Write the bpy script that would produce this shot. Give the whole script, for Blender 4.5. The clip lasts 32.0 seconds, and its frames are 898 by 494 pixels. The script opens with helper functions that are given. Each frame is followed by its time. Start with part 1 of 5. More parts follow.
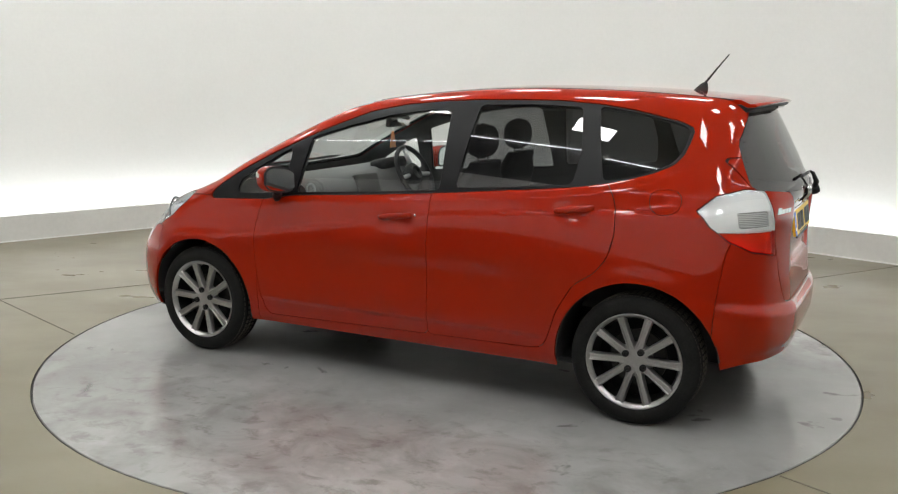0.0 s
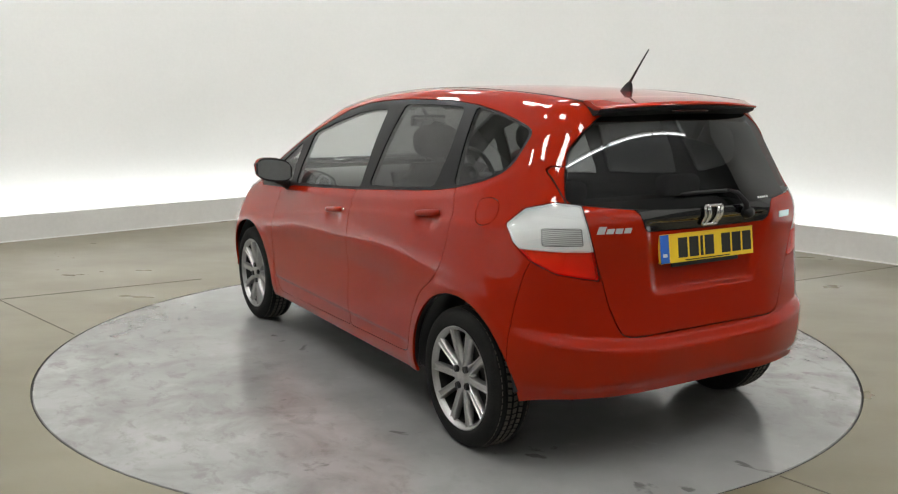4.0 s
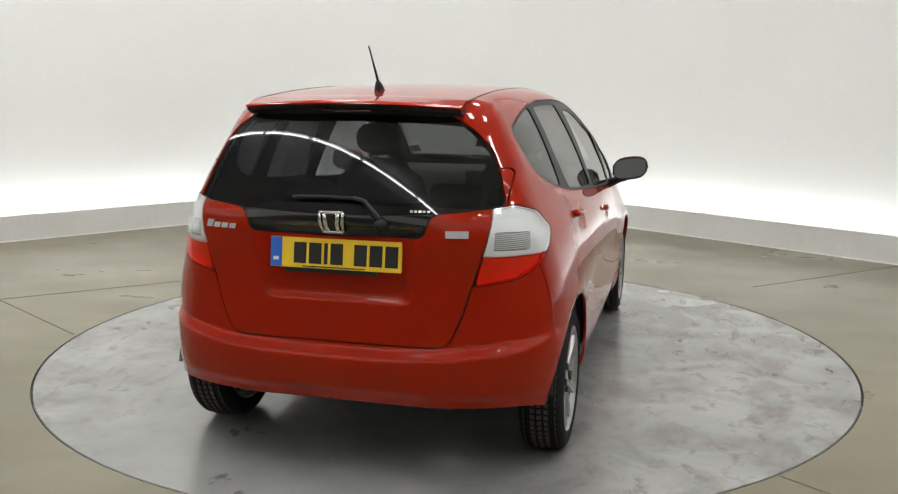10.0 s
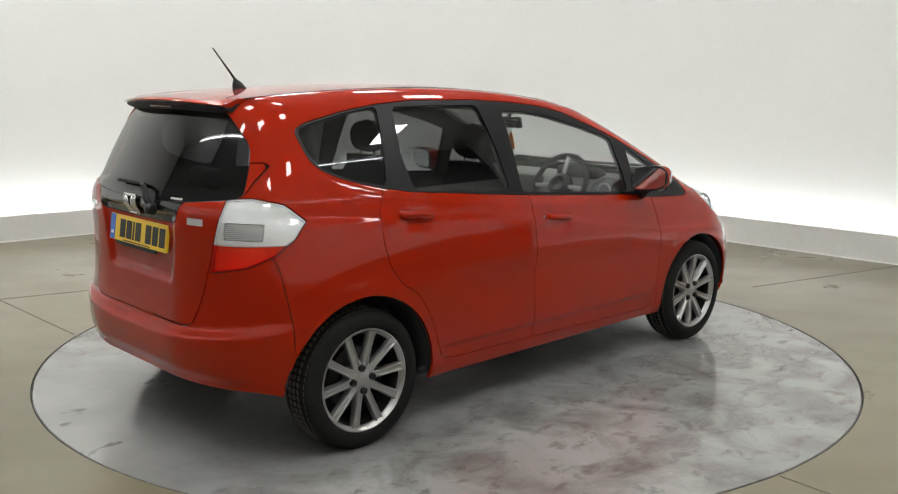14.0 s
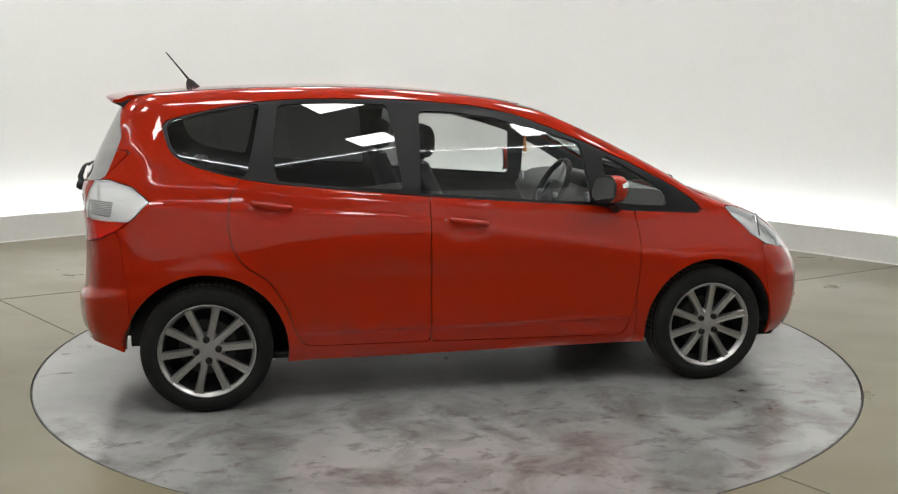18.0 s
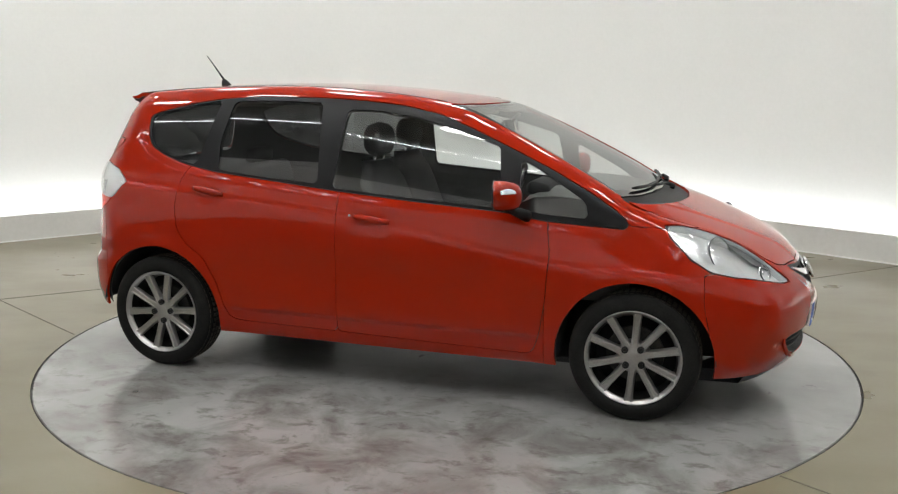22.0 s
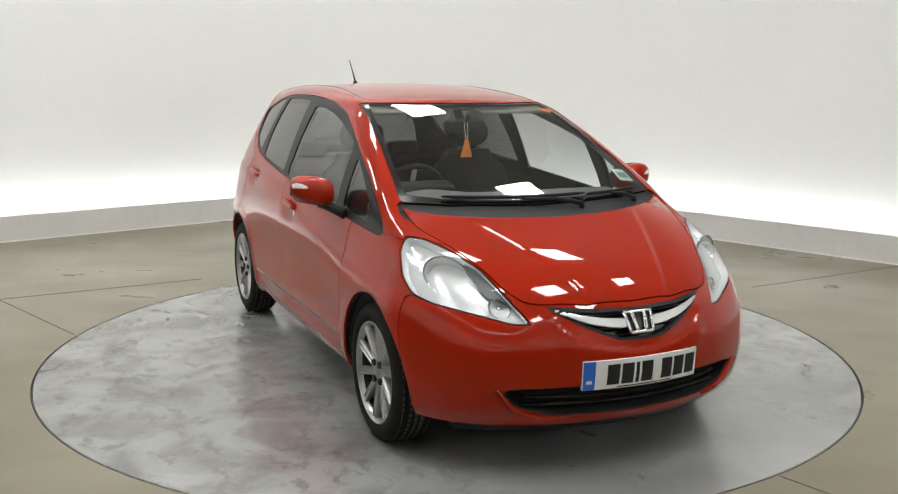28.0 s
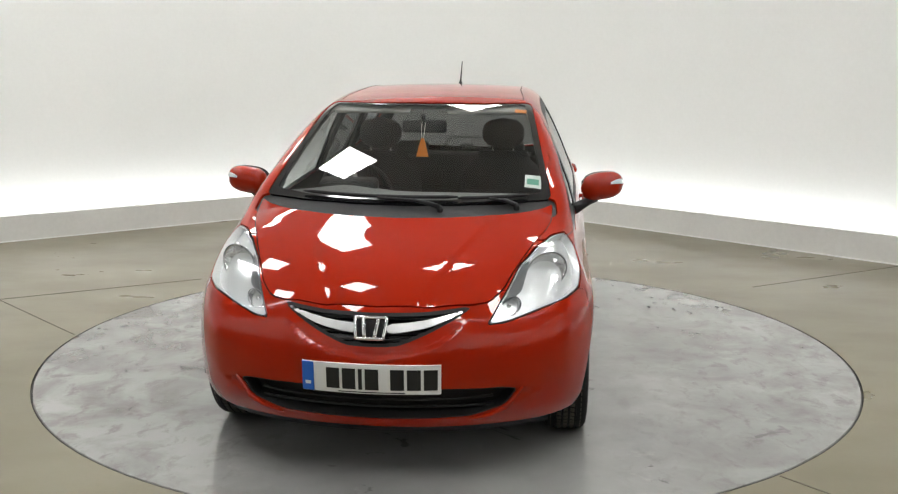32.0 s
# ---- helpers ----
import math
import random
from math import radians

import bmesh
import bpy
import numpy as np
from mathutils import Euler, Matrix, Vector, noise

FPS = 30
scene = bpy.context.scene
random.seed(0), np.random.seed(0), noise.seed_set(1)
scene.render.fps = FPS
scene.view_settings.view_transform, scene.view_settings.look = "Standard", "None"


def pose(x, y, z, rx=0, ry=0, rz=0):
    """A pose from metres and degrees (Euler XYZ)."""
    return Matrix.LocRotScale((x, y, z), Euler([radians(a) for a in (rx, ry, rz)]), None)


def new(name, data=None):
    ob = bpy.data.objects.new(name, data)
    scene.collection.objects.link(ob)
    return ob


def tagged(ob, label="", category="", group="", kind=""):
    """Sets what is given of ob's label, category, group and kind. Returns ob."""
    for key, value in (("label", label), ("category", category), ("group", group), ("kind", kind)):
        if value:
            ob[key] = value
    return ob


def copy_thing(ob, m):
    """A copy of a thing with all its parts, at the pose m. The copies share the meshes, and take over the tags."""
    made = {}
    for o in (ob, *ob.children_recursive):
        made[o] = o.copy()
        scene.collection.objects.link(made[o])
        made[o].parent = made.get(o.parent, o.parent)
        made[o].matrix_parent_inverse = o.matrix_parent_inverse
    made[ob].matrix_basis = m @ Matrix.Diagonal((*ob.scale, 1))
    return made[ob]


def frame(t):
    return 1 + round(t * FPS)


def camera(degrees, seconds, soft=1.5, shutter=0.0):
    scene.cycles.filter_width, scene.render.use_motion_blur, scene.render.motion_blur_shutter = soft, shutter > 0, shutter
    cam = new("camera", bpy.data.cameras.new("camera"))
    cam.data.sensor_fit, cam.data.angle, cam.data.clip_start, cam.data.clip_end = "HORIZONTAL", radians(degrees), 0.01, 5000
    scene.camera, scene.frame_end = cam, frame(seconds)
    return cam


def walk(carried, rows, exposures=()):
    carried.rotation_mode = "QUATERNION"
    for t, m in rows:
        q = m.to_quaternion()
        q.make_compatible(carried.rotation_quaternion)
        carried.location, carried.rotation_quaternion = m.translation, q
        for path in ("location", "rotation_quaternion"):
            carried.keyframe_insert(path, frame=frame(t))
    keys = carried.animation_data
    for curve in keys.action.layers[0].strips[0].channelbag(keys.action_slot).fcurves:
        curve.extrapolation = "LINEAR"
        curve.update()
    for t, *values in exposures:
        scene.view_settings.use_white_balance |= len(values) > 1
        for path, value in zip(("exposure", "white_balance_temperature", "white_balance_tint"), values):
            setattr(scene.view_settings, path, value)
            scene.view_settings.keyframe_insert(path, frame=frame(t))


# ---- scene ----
# ---------------------------------------------------------------- camera: stands still
cam = camera(51.5, 32.0, soft=1.2)
STAND = pose(0, -5.2584, 1.5216, 90 - 10.148, 0, -0.062) @ pose(0, 0, 0, 0, 0, 0.361)
walk(cam, [(0, STAND), (32, STAND)])

# ---------------------------------------------------------------- world, light, exposure
CEILING_Z = 4.8
scene.view_settings.exposure = 0.0
world = bpy.data.worlds.new("world")
world.use_nodes = True
scene.world = world
world.node_tree.nodes["Background"].inputs[0].default_value = (0.5, 0.5, 0.5, 1)
world.node_tree.nodes["Background"].inputs[1].default_value = 0.02
PANEL_GLOW, COVE_GLOW, TUBE_GLOW = 29.0, 10.6, 21.0


# ---------------------------------------------------------------- materials
def material(name, base=(0.5, 0.5, 0.5), rough=0.5, metal=0.0, coat=0.0, emit=0.0, emit_colour=(1, 1, 1), specular=0.5):
    m = bpy.data.materials.new(name)
    m.use_nodes = True
    b = m.node_tree.nodes["Principled BSDF"]
    b.inputs["Base Color"].default_value = (*base, 1)
    b.inputs["Roughness"].default_value = rough
    b.inputs["Metallic"].default_value = metal
    b.inputs["Coat Weight"].default_value = coat
    b.inputs["Coat Roughness"].default_value = 0.04
    b.inputs["Specular IOR Level"].default_value = specular
    if emit:
        b.inputs["Emission Color"].default_value = (*emit_colour, 1)
        b.inputs["Emission Strength"].default_value = emit
    return m


def tools(m):
    t = m.node_tree
    b = t.nodes["Principled BSDF"]

    def node(kind, **inputs):
        n = t.nodes.new(kind)
        for k, v in inputs.items():
            n.inputs[k.replace("_", " ")].default_value = v
        return n

    def tie(a, out, c, inp):
        t.links.new(a.outputs[out], c.inputs[inp])
    return t, b, node, tie


def mottled(m, low, high, scales=(3.0, 40.0), bump=0.02, rough=None, weights=(0.6, 0.4)):
    """Base colour that drifts between two tones at two scales, with a fine relief."""
    t, b, node, tie = tools(m)
    co = node("ShaderNodeTexCoord")
    a = node("ShaderNodeTexNoise", Scale=scales[0], Detail=6.0, Roughness=0.6)
    c = node("ShaderNodeTexNoise", Scale=scales[1], Detail=4.0, Roughness=0.6)
    tie(co, "Object", a, "Vector"), tie(co, "Object", c, "Vector")
    s1 = node("ShaderNodeMath")
    s1.operation, s1.inputs[1].default_value = "MULTIPLY", weights[0]
    s2 = node("ShaderNodeMath")
    s2.operation, s2.inputs[1].default_value = "MULTIPLY_ADD", weights[1]
    tie(a, "Fac", s1, 0), tie(c, "Fac", s2, 0), tie(s1, 0, s2, 2)
    r = node("ShaderNodeValToRGB")
    r.color_ramp.elements[0].position, r.color_ramp.elements[1].position = 0.35, 0.65
    r.color_ramp.elements[0].color, r.color_ramp.elements[1].color = (*low, 1), (*high, 1)
    tie(s2, 0, r, 0), tie(r, 0, b, "Base Color")
    if bump:
        h = node("ShaderNodeBump", Strength=bump * 10, Distance=0.004)
        tie(c, "Fac", h, "Height"), tie(h, 0, b, "Normal")
    if rough:
        q = node("ShaderNodeMapRange", To_Min=rough[0], To_Max=rough[1], From_Min=0.35, From_Max=0.65)
        tie(a, "Fac", q, "Value"), tie(q, 0, b, "Roughness")
    return m


def pane_glass(name, tint, gloss_rough=0.0, ior=1.5):
    """A thin pane: clear or tinted, with the gloss of glass."""
    m = bpy.data.materials.new(name)
    m.use_nodes = True
    t = m.node_tree
    t.nodes.clear()
    out, mix = t.nodes.new("ShaderNodeOutputMaterial"), t.nodes.new("ShaderNodeMixShader")
    clear, gloss, face = t.nodes.new("ShaderNodeBsdfTransparent"), t.nodes.new("ShaderNodeBsdfGlossy"), t.nodes.new("ShaderNodeLayerWeight")
    clear.inputs[0].default_value = (*tint, 1)
    gloss.inputs["Roughness"].default_value = gloss_rough
    power, scale = t.nodes.new("ShaderNodeMath"), t.nodes.new("ShaderNodeMath")
    power.operation, scale.operation = "POWER", "MULTIPLY_ADD"
    face.inputs[0].default_value, power.inputs[1].default_value = 0.5, 4.0
    base = 2 * ((ior - 1) / (ior + 1)) ** 2
    scale.inputs[1].default_value, scale.inputs[2].default_value = 1 - base, base
    t.links.new(face.outputs["Facing"], power.inputs[0])
    t.links.new(power.outputs[0], scale.inputs[0])
    t.links.new(scale.outputs[0], mix.inputs[0])
    t.links.new(clear.outputs[0], mix.inputs[1])
    t.links.new(gloss.outputs[0], mix.inputs[2])
    t.links.new(mix.outputs[0], out.inputs[0])
    return m


def car_paint():
    m = material("red_paint", (0.34, 0.013, 0.002), 0.4, coat=1.0, specular=0.02)
    t, b, node, tie = tools(m)
    b.inputs["Coat Roughness"].default_value = 0.02
    b.inputs["Coat IOR"].default_value = 1.42
    co = node("ShaderNodeTexCoord")
    peel = node("ShaderNodeTexNoise", Scale=170.0, Detail=1.0)
    dust = node("ShaderNodeTexNoise", Scale=9.0, Detail=8.0, Roughness=0.7)
    tie(co, "Object", peel, "Vector"), tie(co, "Object", dust, "Vector")
    h = node("ShaderNodeBump", Strength=0.012, Distance=0.001)
    tie(peel, "Fac", h, "Height"), tie(h, 0, b, "Coat Normal")
    q = node("ShaderNodeMapRange", From_Min=0.4, From_Max=0.75, To_Min=0.01, To_Max=0.035)
    tie(dust, "Fac", q, "Value"), tie(q, 0, b, "Coat Roughness")
    r = node("ShaderNodeValToRGB")
    r.color_ramp.elements[0].color, r.color_ramp.elements[1].color = (0.295, 0.01, 0.0004, 1), (0.328, 0.0125, 0.0006, 1)
    tie(dust, "Fac", r, 0), tie(r, 0, b, "Base Color")
    return m


def disc_paint():
    """Pale painted turntable with scuffs and tyre smudges on the two sides where cars are driven on."""
    m = material("turntable_paint", (0.3, 0.3, 0.29), 0.3, specular=0.65, coat=0.38)
    t, b, node, tie = tools(m)
    co = node("ShaderNodeTexCoord")

    def noise(scale, detail, rough, distortion=0.0, vector=None):
        n = node("ShaderNodeTexNoise", Scale=scale, Detail=detail, Roughness=rough, Distortion=distortion)
        tie(vector or co, "Vector" if vector else "Object", n, "Vector")
        return n

    def stretch(n, lo, hi, out_lo, out_hi, out="Fac"):
        r = node("ShaderNodeMapRange", From_Min=lo, From_Max=hi, To_Min=out_lo, To_Max=out_hi)
        tie(n, out, r, "Value")
        return r

    def times(p, q):
        x = node("ShaderNodeMath")
        x.operation = "MULTIPLY"
        t.links.new(p.outputs[0], x.inputs[0]), t.links.new(q.outputs[0], x.inputs[1])
        return x

    def lay_over(below, fac, colour):
        x = node("ShaderNodeMix")
        x.data_type = "RGBA"
        x.inputs[7].default_value = (*colour, 1)
        t.links.new(fac.outputs[0], x.inputs[0]), t.links.new(below, x.inputs[6])
        return x.outputs[2]
    big, fine = noise(1.1, 5.0, 0.55), noise(70.0, 4.0, 0.5)
    r = node("ShaderNodeValToRGB")
    e = r.color_ramp.elements
    e[0].position, e[0].color = 0.34, (0.215, 0.213, 0.207, 1)
    e[1].position, e[1].color = 0.62, (0.3, 0.298, 0.29, 1)
    tie(big, "Fac", r, 0)
    # the trafficked zone: beside the car, mostly on one side
    axes = node("ShaderNodeSeparateXYZ")
    tie(co, "Object", axes, "Vector")
    near_side, far_side = stretch(axes, -0.35, -1.2, 0.0, 1.0, "Z"), stretch(axes, 0.7, 1.5, 0.0, 0.75, "Z")
    zone = node("ShaderNodeMath")
    zone.operation = "ADD"
    t.links.new(near_side.outputs[0], zone.inputs[0]), t.links.new(far_side.outputs[0], zone.inputs[1])
    colour = r.outputs[0]
    grime = times(stretch(noise(3.0, 8.0, 0.62, 0.5), 0.42, 0.66, 0.0, 0.8), zone)
    colour = lay_over(colour, grime, (0.1, 0.093, 0.083))
    streaks = node("ShaderNodeMapping", Scale=(1.0, 1.0, 1.5), Rotation=(0.0, 0.5, 0.0))
    tie(co, "Object", streaks, "Vector")
    rub = times(stretch(noise(6.5, 8.0, 0.66, 0.4, streaks), 0.53, 0.64, 0.0, 0.6), zone)
    colour = lay_over(colour, rub, (0.092, 0.083, 0.072))
    # a few small dark smudges anywhere
    spot = stretch(noise(3.6, 4.0, 0.6, 0.6), 0.665, 0.7, 0.0, 0.6)
    colour = lay_over(colour, spot, (0.075, 0.07, 0.066))
    pale = stretch(noise(5.5, 6.0, 0.65), 0.62, 0.7, 0.0, 0.25)
    colour = lay_over(colour, pale, (0.4, 0.39, 0.37))
    t.links.new(colour, b.inputs["Base Color"])
    q = stretch(big, 0.35, 0.68, 0.13, 0.26)
    tie(q, 0, b, "Roughness"), tie(q, 0, b, "Coat Roughness")
    h = node("ShaderNodeBump", Strength=0.05, Distance=0.002)
    tie(fine, "Fac", h, "Height"), tie(h, 0, b, "Normal")
    return m


def concrete():
    """Worn power-floated concrete: drifting warm tones, soft trowel marks, pale rubbed patches and dark specks."""
    m = material("polished_concrete", rough=0.32)
    t, b, node, tie = tools(m)
    co = node("ShaderNodeTexCoord")

    def noise(scale, detail, rough, stretch_by=None):
        n = node("ShaderNodeTexNoise", Scale=scale, Detail=detail, Roughness=rough)
        if stretch_by:
            lay = node("ShaderNodeMapping", Scale=stretch_by, Rotation=(0.0, 0.0, 0.55))
            tie(co, "Object", lay, "Vector"), tie(lay, "Vector", n, "Vector")
        else:
            tie(co, "Object", n, "Vector")
        return n

    def lay_over(below, n, lo, hi, most, colour):
        r = node("ShaderNodeMapRange", From_Min=lo, From_Max=hi, To_Min=0.0, To_Max=most)
        tie(n, "Fac", r, "Value")
        x = node("ShaderNodeMix")
        x.data_type = "RGBA"
        x.inputs[7].default_value = (*colour, 1)
        t.links.new(r.outputs[0], x.inputs[0]), t.links.new(below, x.inputs[6])
        return x.outputs[2]
    drift = noise(0.45, 5.0, 0.55)
    r = node("ShaderNodeValToRGB")
    e = r.color_ramp.elements
    e[0].position, e[0].color = 0.36, (0.155, 0.136, 0.087, 1)
    e[1].position, e[1].color = 0.64, (0.208, 0.185, 0.126, 1)
    tie(drift, "Fac", r, 0)
    streak = noise(1.3, 4.0, 0.55, (0.7, 1.3, 1.0))
    colour = lay_over(r.outputs[0], streak, 0.46, 0.72, 0.3, (0.125, 0.107, 0.066))
    colour = lay_over(colour, noise(0.9, 4.0, 0.5), 0.52, 0.72, 0.35, (0.24, 0.215, 0.155))
    colour = lay_over(colour, noise(5.0, 5.0, 0.6), 0.6, 0.74, 0.22, (0.11, 0.095, 0.065))
    t.links.new(colour, b.inputs["Base Color"])
    q = node("ShaderNodeMapRange", From_Min=0.35, From_Max=0.68, To_Min=0.27, To_Max=0.36)
    tie(streak, "Fac", q, "Value"), tie(q, 0, b, "Roughness")
    h = node("ShaderNodeBump", Strength=0.06, Distance=0.003)
    fine = noise(45.0, 4.0, 0.6)
    tie(fine, "Fac", h, "Height"), tie(h, 0, b, "Normal")
    return m


PAINT = car_paint()
DISC = disc_paint()
WALL = mottled(material("white_wall_paint", rough=0.75), (0.78, 0.78, 0.765), (0.82, 0.82, 0.805), (0.7, 30.0), 0.01)
PLINTH = mottled(material("plinth_paint", rough=0.5), (0.6, 0.59, 0.565), (0.67, 0.66, 0.635), (1.5, 25.0), 0.01)
CONCRETE = concrete()
JOINT = mottled(material("joint_filler", rough=0.7), (0.1, 0.09, 0.07), (0.15, 0.135, 0.105), (4.0, 50.0))
GREYWALL = mottled(material("dark_wall_paint", rough=0.8), (0.12, 0.12, 0.12), (0.145, 0.145, 0.145), (0.6, 20.0), 0.01)
CEIL = mottled(material("ceiling_tiles", rough=0.8), (0.47, 0.47, 0.46), (0.53, 0.53, 0.52), (1.0, 30.0), 0.01)
PANEL = material("lamp_diffuser", (0.9, 0.9, 0.9), 0.5, emit=PANEL_GLOW, emit_colour=(0.985, 0.995, 0.972))
COVE = material("cove_strip", (0.9, 0.9, 0.9), 0.5, emit=COVE_GLOW, emit_colour=(0.93, 0.97, 1.0))
TUBE = material("strip_lamp", (0.9, 0.9, 0.9), 0.5, emit=TUBE_GLOW, emit_colour=(0.96, 0.98, 1.0))
ALU = material("lamp_frame", (0.7, 0.7, 0.7), 0.4, 0.6)
BLACK = material("gap_black", (0.015, 0.015, 0.015), 0.6)
TRIM = mottled(material("black_plastic", rough=0.5, specular=0.22), (0.012, 0.012, 0.013), (0.02, 0.02, 0.021), (6.0, 220.0), 0.02)
GLOSSBLACK = material("gloss_black", (0.008, 0.008, 0.009), 0.12, coat=0.5)
PILLAR = material("satin_black_pillar", (0.008, 0.008, 0.009), 0.36, specular=0.2)
FABRIC = mottled(material("dark_cloth", rough=0.9), (0.02, 0.02, 0.021), (0.036, 0.036, 0.037), (8.0, 300.0), 0.05)
LINER = mottled(material("interior_lining", rough=0.85), (0.042, 0.042, 0.043), (0.06, 0.06, 0.06), (5.0, 150.0), 0.03)
HEADLINER = mottled(material("headliner_cloth", rough=0.9), (0.3, 0.29, 0.27), (0.36, 0.35, 0.33), (5.0, 250.0), 0.02)
RUBBER = mottled(material("tyre_rubber", rough=0.75, specular=0.12), (0.009, 0.009, 0.009), (0.019, 0.0185, 0.0175), (7.0, 120.0), 0.02)
TREAD = mottled(material("dusty_tread", rough=0.85, specular=0.1), (0.06, 0.055, 0.046), (0.115, 0.106, 0.09), (9.0, 90.0), 0.02)
ALLOY = mottled(material("alloy_wheel", rough=0.32, metal=0.92), (0.36, 0.354, 0.347), (0.45, 0.443, 0.435), (5.0, 90.0), 0.004)
BARREL = mottled(material("dark_wheel_barrel", rough=0.32, metal=0.5), (0.012, 0.012, 0.012), (0.03, 0.029, 0.028), (6.0, 70.0), 0.004)
DARKSTEEL = mottled(material("dark_steel", rough=0.5, metal=0.6), (0.03, 0.03, 0.03), (0.08, 0.075, 0.07), (9.0, 60.0))
DASH = mottled(material("dashboard_plastic", rough=0.7), (0.15, 0.15, 0.148), (0.2, 0.2, 0.197), (6.0, 180.0), 0.03)
BRIGHT = material("bright_trim", (0.85, 0.85, 0.85), 0.2, 0.55)
CHROME = material("chrome", (0.8, 0.8, 0.8), 0.08, 1.0)
REFLECTOR = mottled(material("lamp_reflector", rough=0.12, metal=0.85), (0.72, 0.73, 0.74), (0.9, 0.9, 0.91), (30.0, 75.0), 0.06)
BEZEL = material("lamp_bezel", (0.8, 0.81, 0.82), 0.22, 0.45)
GREYBEZEL = material("lamp_inner_grey", (0.11, 0.115, 0.12), 0.3, 0.3)
REDGLASS = pane_glass("red_lens_glass", (0.98, 0.11, 0.03), ior=1.45)
CLEAR = pane_glass("clear_glass", (0.82, 0.84, 0.83))
TINTED = pane_glass("tinted_glass", (0.17, 0.175, 0.175))
LENS = pane_glass("lamp_lens", (0.93, 0.94, 0.94), ior=1.45)
WHITELENS = material("white_lens", (0.84, 0.84, 0.84), 0.12, coat=1.0)
REDLENS = material("red_lens", (0.62, 0.042, 0.014), 0.15, coat=1.0)
DARKLENS = material("dark_red_lens", (0.05, 0.006, 0.005), 0.15, coat=0.5)
YELLOW = material("yellow_plate", (0.85, 0.56, 0.02), 0.4)
WHITEPLATE = material("white_plate", (0.8, 0.8, 0.78), 0.4)
BLUE = material("blue_band", (0.02, 0.13, 0.55), 0.4)
INK = material("black_ink", (0.01, 0.01, 0.01), 0.5)
ORANGE = material("orange_card", (0.85, 0.25, 0.02), 0.5)
STRING = material("white_string", (0.7, 0.68, 0.62), 0.8)
GREEN = material("green_print", (0.1, 0.35, 0.25), 0.5)
PAPER = material("paper_disc", (0.7, 0.75, 0.72), 0.5)
MIRROR = material("mirror_glass", (0.75, 0.77, 0.78), 0.01, 1.0)


# ---------------------------------------------------------------- mesh helpers
def mesh_of(name, verts, faces, mat, smooth=True, normals=None):
    me = bpy.data.meshes.new(name)
    me.from_pydata([tuple(v) for v in np.asarray(verts, float).tolist()], [], [tuple(int(i) for i in q) for q in faces])
    me.materials.append(mat)
    me.polygons.foreach_set("use_smooth", [smooth] * len(me.polygons))
    if normals is not None:
        me.normals_split_custom_set([tuple(n) for n in normals])
    me.update()
    return me


def part(name, geometry, mat, parent=None, label="", smooth=True, normals=None):
    """Links geometry (verts, faces) or a bmesh as one mesh object under a thing or a part."""
    if isinstance(geometry, bmesh.types.BMesh):
        me = bpy.data.meshes.new(name)
        geometry.to_mesh(me)
        geometry.free()
        me.materials.append(mat)
        me.polygons.foreach_set("use_smooth", [smooth] * len(me.polygons))
    else:
        me = mesh_of(name, geometry[0], geometry[1], mat, smooth, normals)
    ob = new(name, me)
    ob.parent = parent
    if label:
        tagged(ob, label)
    return ob


def sharp(ob, degrees=35):
    """Smooth shading with hard edges past an angle."""
    me = ob.data
    bm = bmesh.new()
    bm.from_mesh(me)
    for e in bm.edges:
        e.smooth = len(e.link_faces) == 2 and e.calc_face_angle() < radians(degrees)
    bm.to_mesh(me)
    bm.free()
    return ob


def block(size, at=(0, 0, 0), bevel=0.0, segments=2, turn=None):
    """A bevelled block as a bmesh."""
    bm = bmesh.new()
    bmesh.ops.create_cube(bm, size=1)
    bmesh.ops.scale(bm, vec=size, verts=bm.verts)
    if bevel:
        bmesh.ops.bevel(bm, geom=list(bm.edges), offset=bevel, segments=segments, affect="EDGES", profile=0.5)
    m = Matrix.Translation(at) @ (turn if turn is not None else Matrix())
    bmesh.ops.transform(bm, matrix=m, verts=bm.verts)
    return bm


def grid_faces(nu, nv, wrap_u=False, wrap_v=False, flip=False):
    out = []
    for i in range(nu if wrap_u else nu - 1):
        for j in range(nv if wrap_v else nv - 1):
            a, b = i * nv + j, ((i + 1) % nu) * nv + j
            c, d = ((i + 1) % nu) * nv + (j + 1) % nv, i * nv + (j + 1) % nv
            out.append((d, c, b, a) if flip else (a, b, c, d))
    return out


def revolve(profile, steps=64, closed=False):
    """Turns (radius, y) pairs about the y axis."""
    a = np.linspace(0, 2 * np.pi, steps, endpoint=False)
    p = np.array(profile, float)
    v = np.stack([np.cos(a)[:, None] * p[:, 0], np.broadcast_to(p[:, 1], (steps, len(p))), np.sin(a)[:, None] * p[:, 0]], -1)
    return v.reshape(-1, 3), grid_faces(steps, len(p), wrap_u=True, wrap_v=closed)


